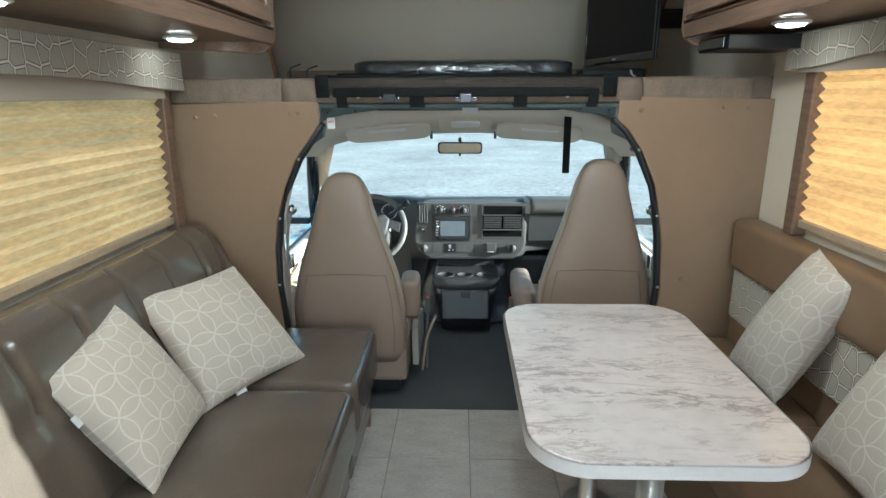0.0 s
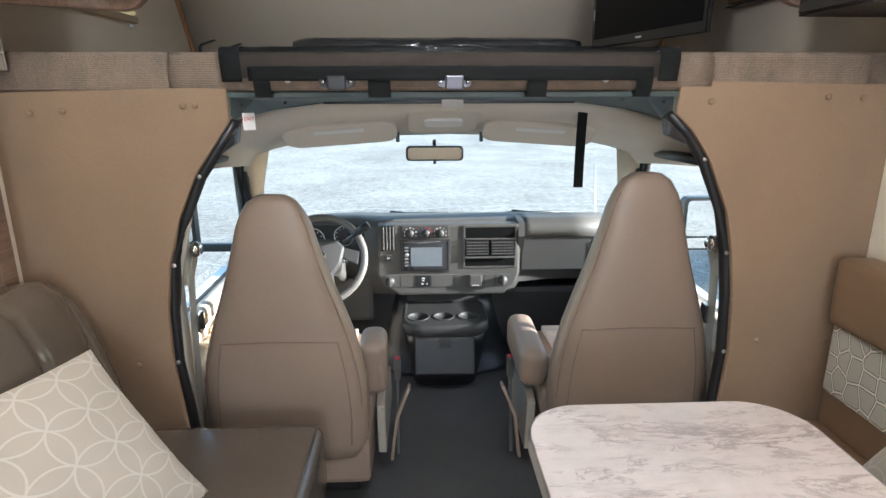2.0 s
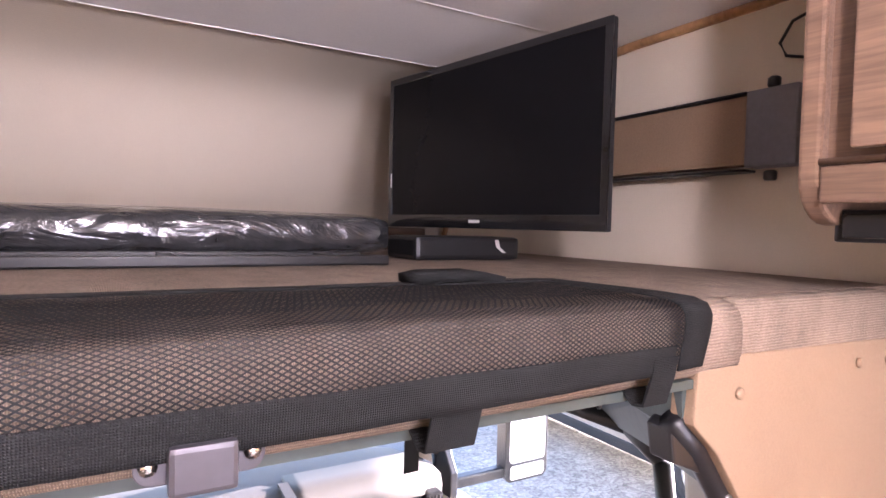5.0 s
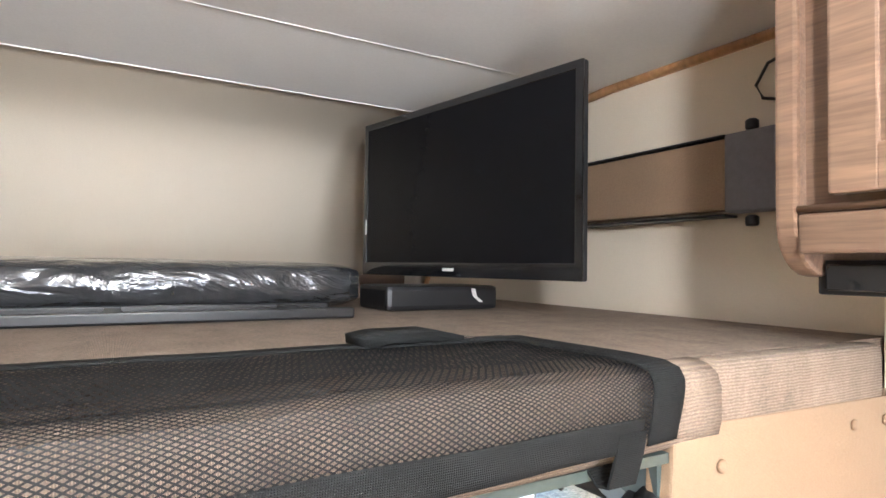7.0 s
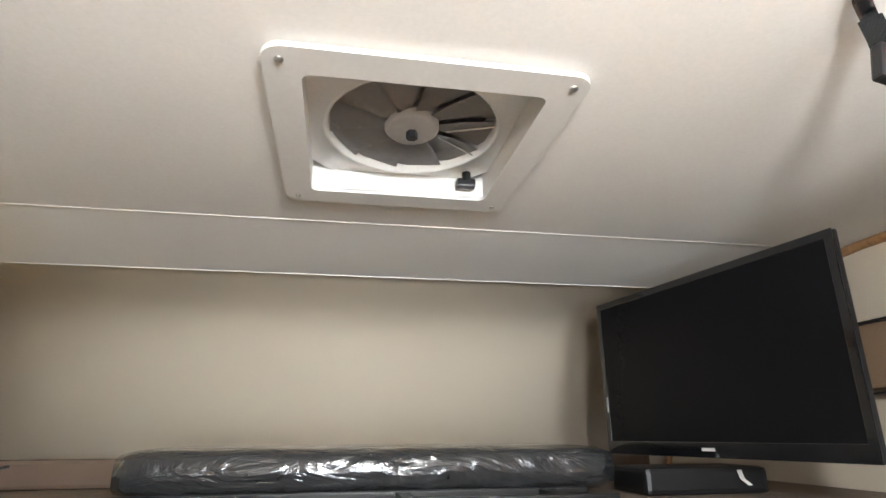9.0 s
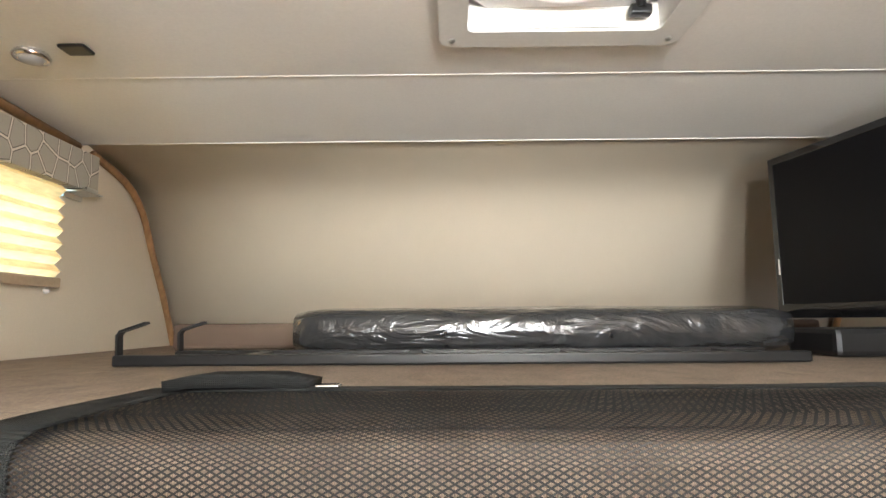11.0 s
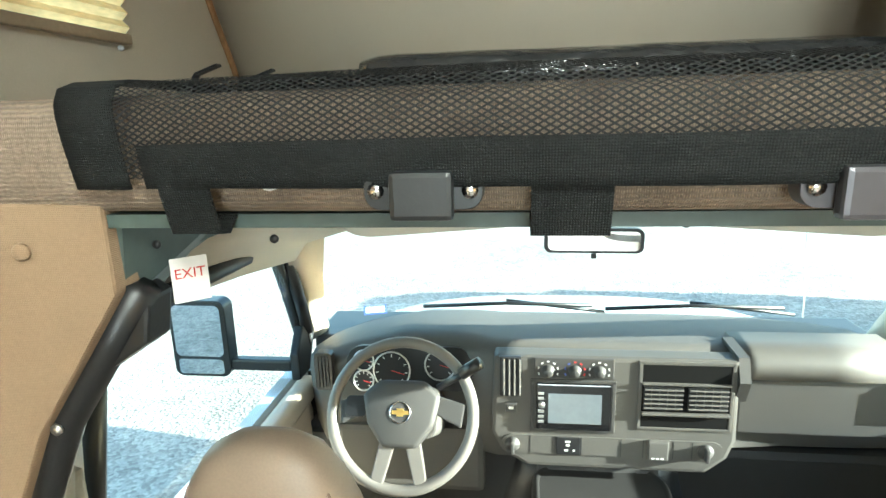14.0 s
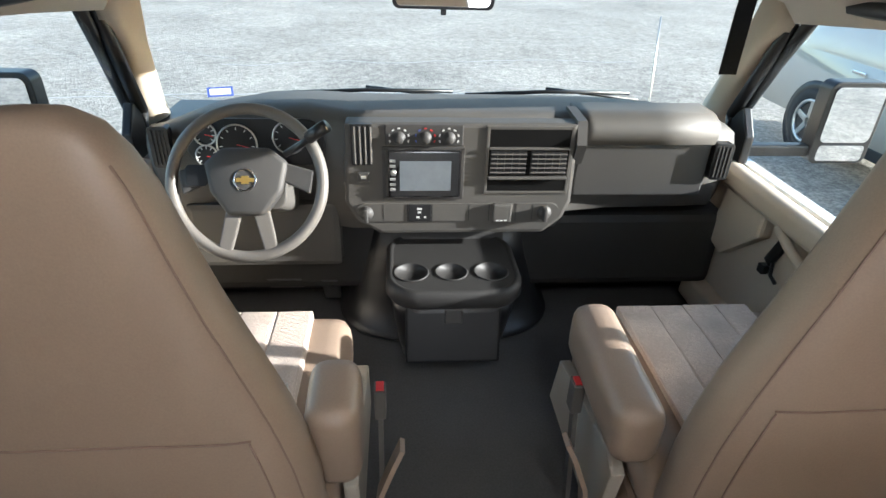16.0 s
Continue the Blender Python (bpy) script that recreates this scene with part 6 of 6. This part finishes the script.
cab_seat(-0.53, 1.158, 2.335, 2.365, 1, True, "tan vinyl driver's seat with integral headrest")
cab_seat(0.542, 1.213, 2.335, 2.365, -1, False, "tan vinyl passenger seat with integral headrest")
tg = thing("seat_tag", (-0.385, 2.58, 0.52), "small white paper tag on the driver's seat", "tag")
part("tag", turned(bx((-0.014, -0.001, 0), (0.014, 0.001, 0.03)), pose(-0.385, 2.58, 0.520, -20, 0, 20)), PAPER, tg)
for s in (-1, 1):
    bt = thing("seat_belt", (s * 0.87, 2.33, 0.9), "beige shoulder belt hanging on the cab pillar", "seat belt", "seat belts")
    part("belt_anchor", lathe([(0.02, 0), (0.024, 0.008), (0.016, 0.02)], pose(s * 0.762, 2.335, 1.00, 0, -s * 90, 20 * s), 14), CHROME, bt, "chrome belt anchor", True)
    part("belt", strip([(s * 0.758, 2.345, 1.0), (s * 0.79, 2.36, 0.90), (s * 0.80, 2.37, 0.78), (s * 0.81, 2.37, 0.5), (s * 0.82, 2.36, 0.15)], 0.046, 0.003, (0, 1, 0.1)), PILLAR_TRIM, bt, "beige webbing")
    part("latch_plate", bx((s * 0.785 - 0.005, 2.36, 0.73), (s * 0.785 + 0.005, 2.40, 0.79), 0.003), CHROME, bt)
    part("slot_cover", bx((s * 0.785 - 0.012, 2.30, 0.90), (s * 0.785 + 0.012, 2.345, 1.10), 0.008), PILLAR_TRIM, bt)

# ---- outside ----
ground = structure("ground", bx((-400, -400, -0.95), (400, 400, -0.75)), ASPHALT, "sunlit grey asphalt parking lot")
CRACK_FILL = mat("pale_crack_filler", (0.38, 0.37, 0.35), 0.7, vary=0.2)
for i in range(26):
    a, r = random.uniform(0, math.pi), random.uniform(6, 16)
    x, y = r * math.cos(a) * 0.7, 3 + r * math.sin(a)
    pts = [Vector((x, y, -0.7495))]
    d = random.uniform(0, math.pi)
    for k in range(7):
        d += random.uniform(-0.7, 0.7)
        pts.append(pts[-1] + Vector((math.cos(d), math.sin(d), 0)) * 0.3)
    tagged(part("crack", strip(pts, 0.018, 0.002, (0.3, 0.9, 0)), CRACK_FILL, ground), "")
for y, x0, x1 in ((9.2, -6, 0.5), (11.5, -3, 4), (7.6, -5.5, -1.6)):
    pts = [(x0 + (x1 - x0) * k / 14, y + 0.25 * noise.noise((k * 0.6, y, 1)) + 0.05 * k, -0.7492) for k in range(15)]
    part("crack_filler", strip(pts, 0.04, 0.002, (0, 1, 0)), CRACK_FILL, ground, "pale crack filler")
far = structure("backdrop_trees", loft([[(x, 75 + 4 * noise.noise((x * 0.05, 1, 1)), z) for x in np.linspace(-120, 120, 160)] for z in (-0.75, 1.5)] + [[(x, 75.5, 3.2 + 1.6 * noise.noise((x * 0.25, 2, 2)) + 0.8 * noise.noise((x * 0.9, 2, 5))) for x in np.linspace(-120, 120, 160)]], False, False), mat("far_foliage", (0.05, 0.06, 0.035), 0.9, vary=0.4, scale=0.6, fine=4), "far dark tree line at the edge of the lot")


def parked_car(x, y, name, paint, label):
    """A sport utility vehicle pointing along -y, its left side at x."""
    ob = thing(name, (x + 0.9, y, -0.75), label, "car", "parked cars")
    g = -0.75
    side = [(-2.3, g + 0.35), (-2.32, g + 0.75), (-2.25, g + 1.02), (-2.05, g + 1.08), (-1.85, g + 1.52), (-1.5, g + 1.66), (-0.2, g + 1.68), (0.35, g + 1.60), (1.0, g + 1.12), (1.9, g + 1.0), (2.25, g + 0.85), (2.3, g + 0.55), (2.25, g + 0.32)]
    rows = [[(x + 0.0, y - a, min(b, g + 1.03)) for a, b in side],
            [(x + 0.14, y - a * 0.97, b - 0.02 if b > g + 1.05 else b) for a, b in side],
            [(x + 0.9, y - a * 1.01, b + 0.02) for a, b in side],
            [(x + 1.66, y - a * 0.97, b - 0.02 if b > g + 1.05 else b) for a, b in side],
            [(x + 1.8, y - a, min(b, g + 1.03)) for a, b in side]]
    body = part("body", loft(rows), paint, ob, "", True)
    for a0, a1, t0, t1 in ((-1.75, -0.75, -1.6, -0.72), (-0.66, 0.18, -0.64, 0.0), (0.24, 0.80, 0.06, 0.38)):
        w = part("window", loft([[(x + 0.008, y - a0, g + 1.06), (x + 0.008, y - a1, g + 1.06)], [(x + 0.125, y - t0, g + 1.54), (x + 0.125, y - t1, g + 1.54)]], False, False), GLOSS, ob, "dark side window")
    for a in (-1.38, 1.38):
        wc = Matrix.Translation((x + 0.10, y - a, g + 0.34)) @ Matrix.Rotation(-math.pi / 2, 4, "Y")
        part("wheel_arch", lathe([(0.40, 0.06), (0.42, 0.115), (0.36, 0.118)], wc, 26), BLACK, ob, smooth=True)
        wheel_ob = part("wheel", lathe([(0.20, 0.10), (0.24, 0.135), (0.33, 0.135), (0.34, 0.10), (0.34, -0.08), (0.2, -0.08)], wc, 28), TYRE, ob, "black tyre", True)
        part("rim", ring_tube(wc @ Vector((0, 0, 0.125)), 0.215, 0.02, wc.to_3x3(), 28, 8), METAL, wheel_ob, "silver rim", True)
        part("rim_dish", lathe([(0.21, 0.085), (0.001, 0.085)], wc, 24), BLACK, wheel_ob)
        for k in range(5):
            part("spoke", turned(prism([(0.0, -0.035), (0.21, -0.028), (0.21, 0.028), (0.0, 0.035)], "z", 0.10, 0.132, 0.006), wc @ Matrix.Rotation(2 * math.pi * k / 5, 4, "Z")), METAL, wheel_ob)
    for a in (-0.72, 0.22):
        part("door_handle", bx((x - 0.02, y - a + 0.12, g + 0.93), (x + 0.01, y - a + 0.30, g + 0.96), 0.008), CHROME, ob)
    part("sill", bx((x - 0.005, y - 1.0, g + 0.25), (x + 0.06, y + 1.0, g + 0.36), 0.01), BLACK, ob, "black sill")
    part("tail_lamp", bx((x + 0.0, y + 2.22, g + 0.85), (x + 0.18, y + 2.31, g + 1.02), 0.02), RED, ob, "red tail lamp")
    return ob


parked_car(4.2, 6.1, "parked_suv", CAR_PAINT, "silver sport utility vehicle parked on the lot")
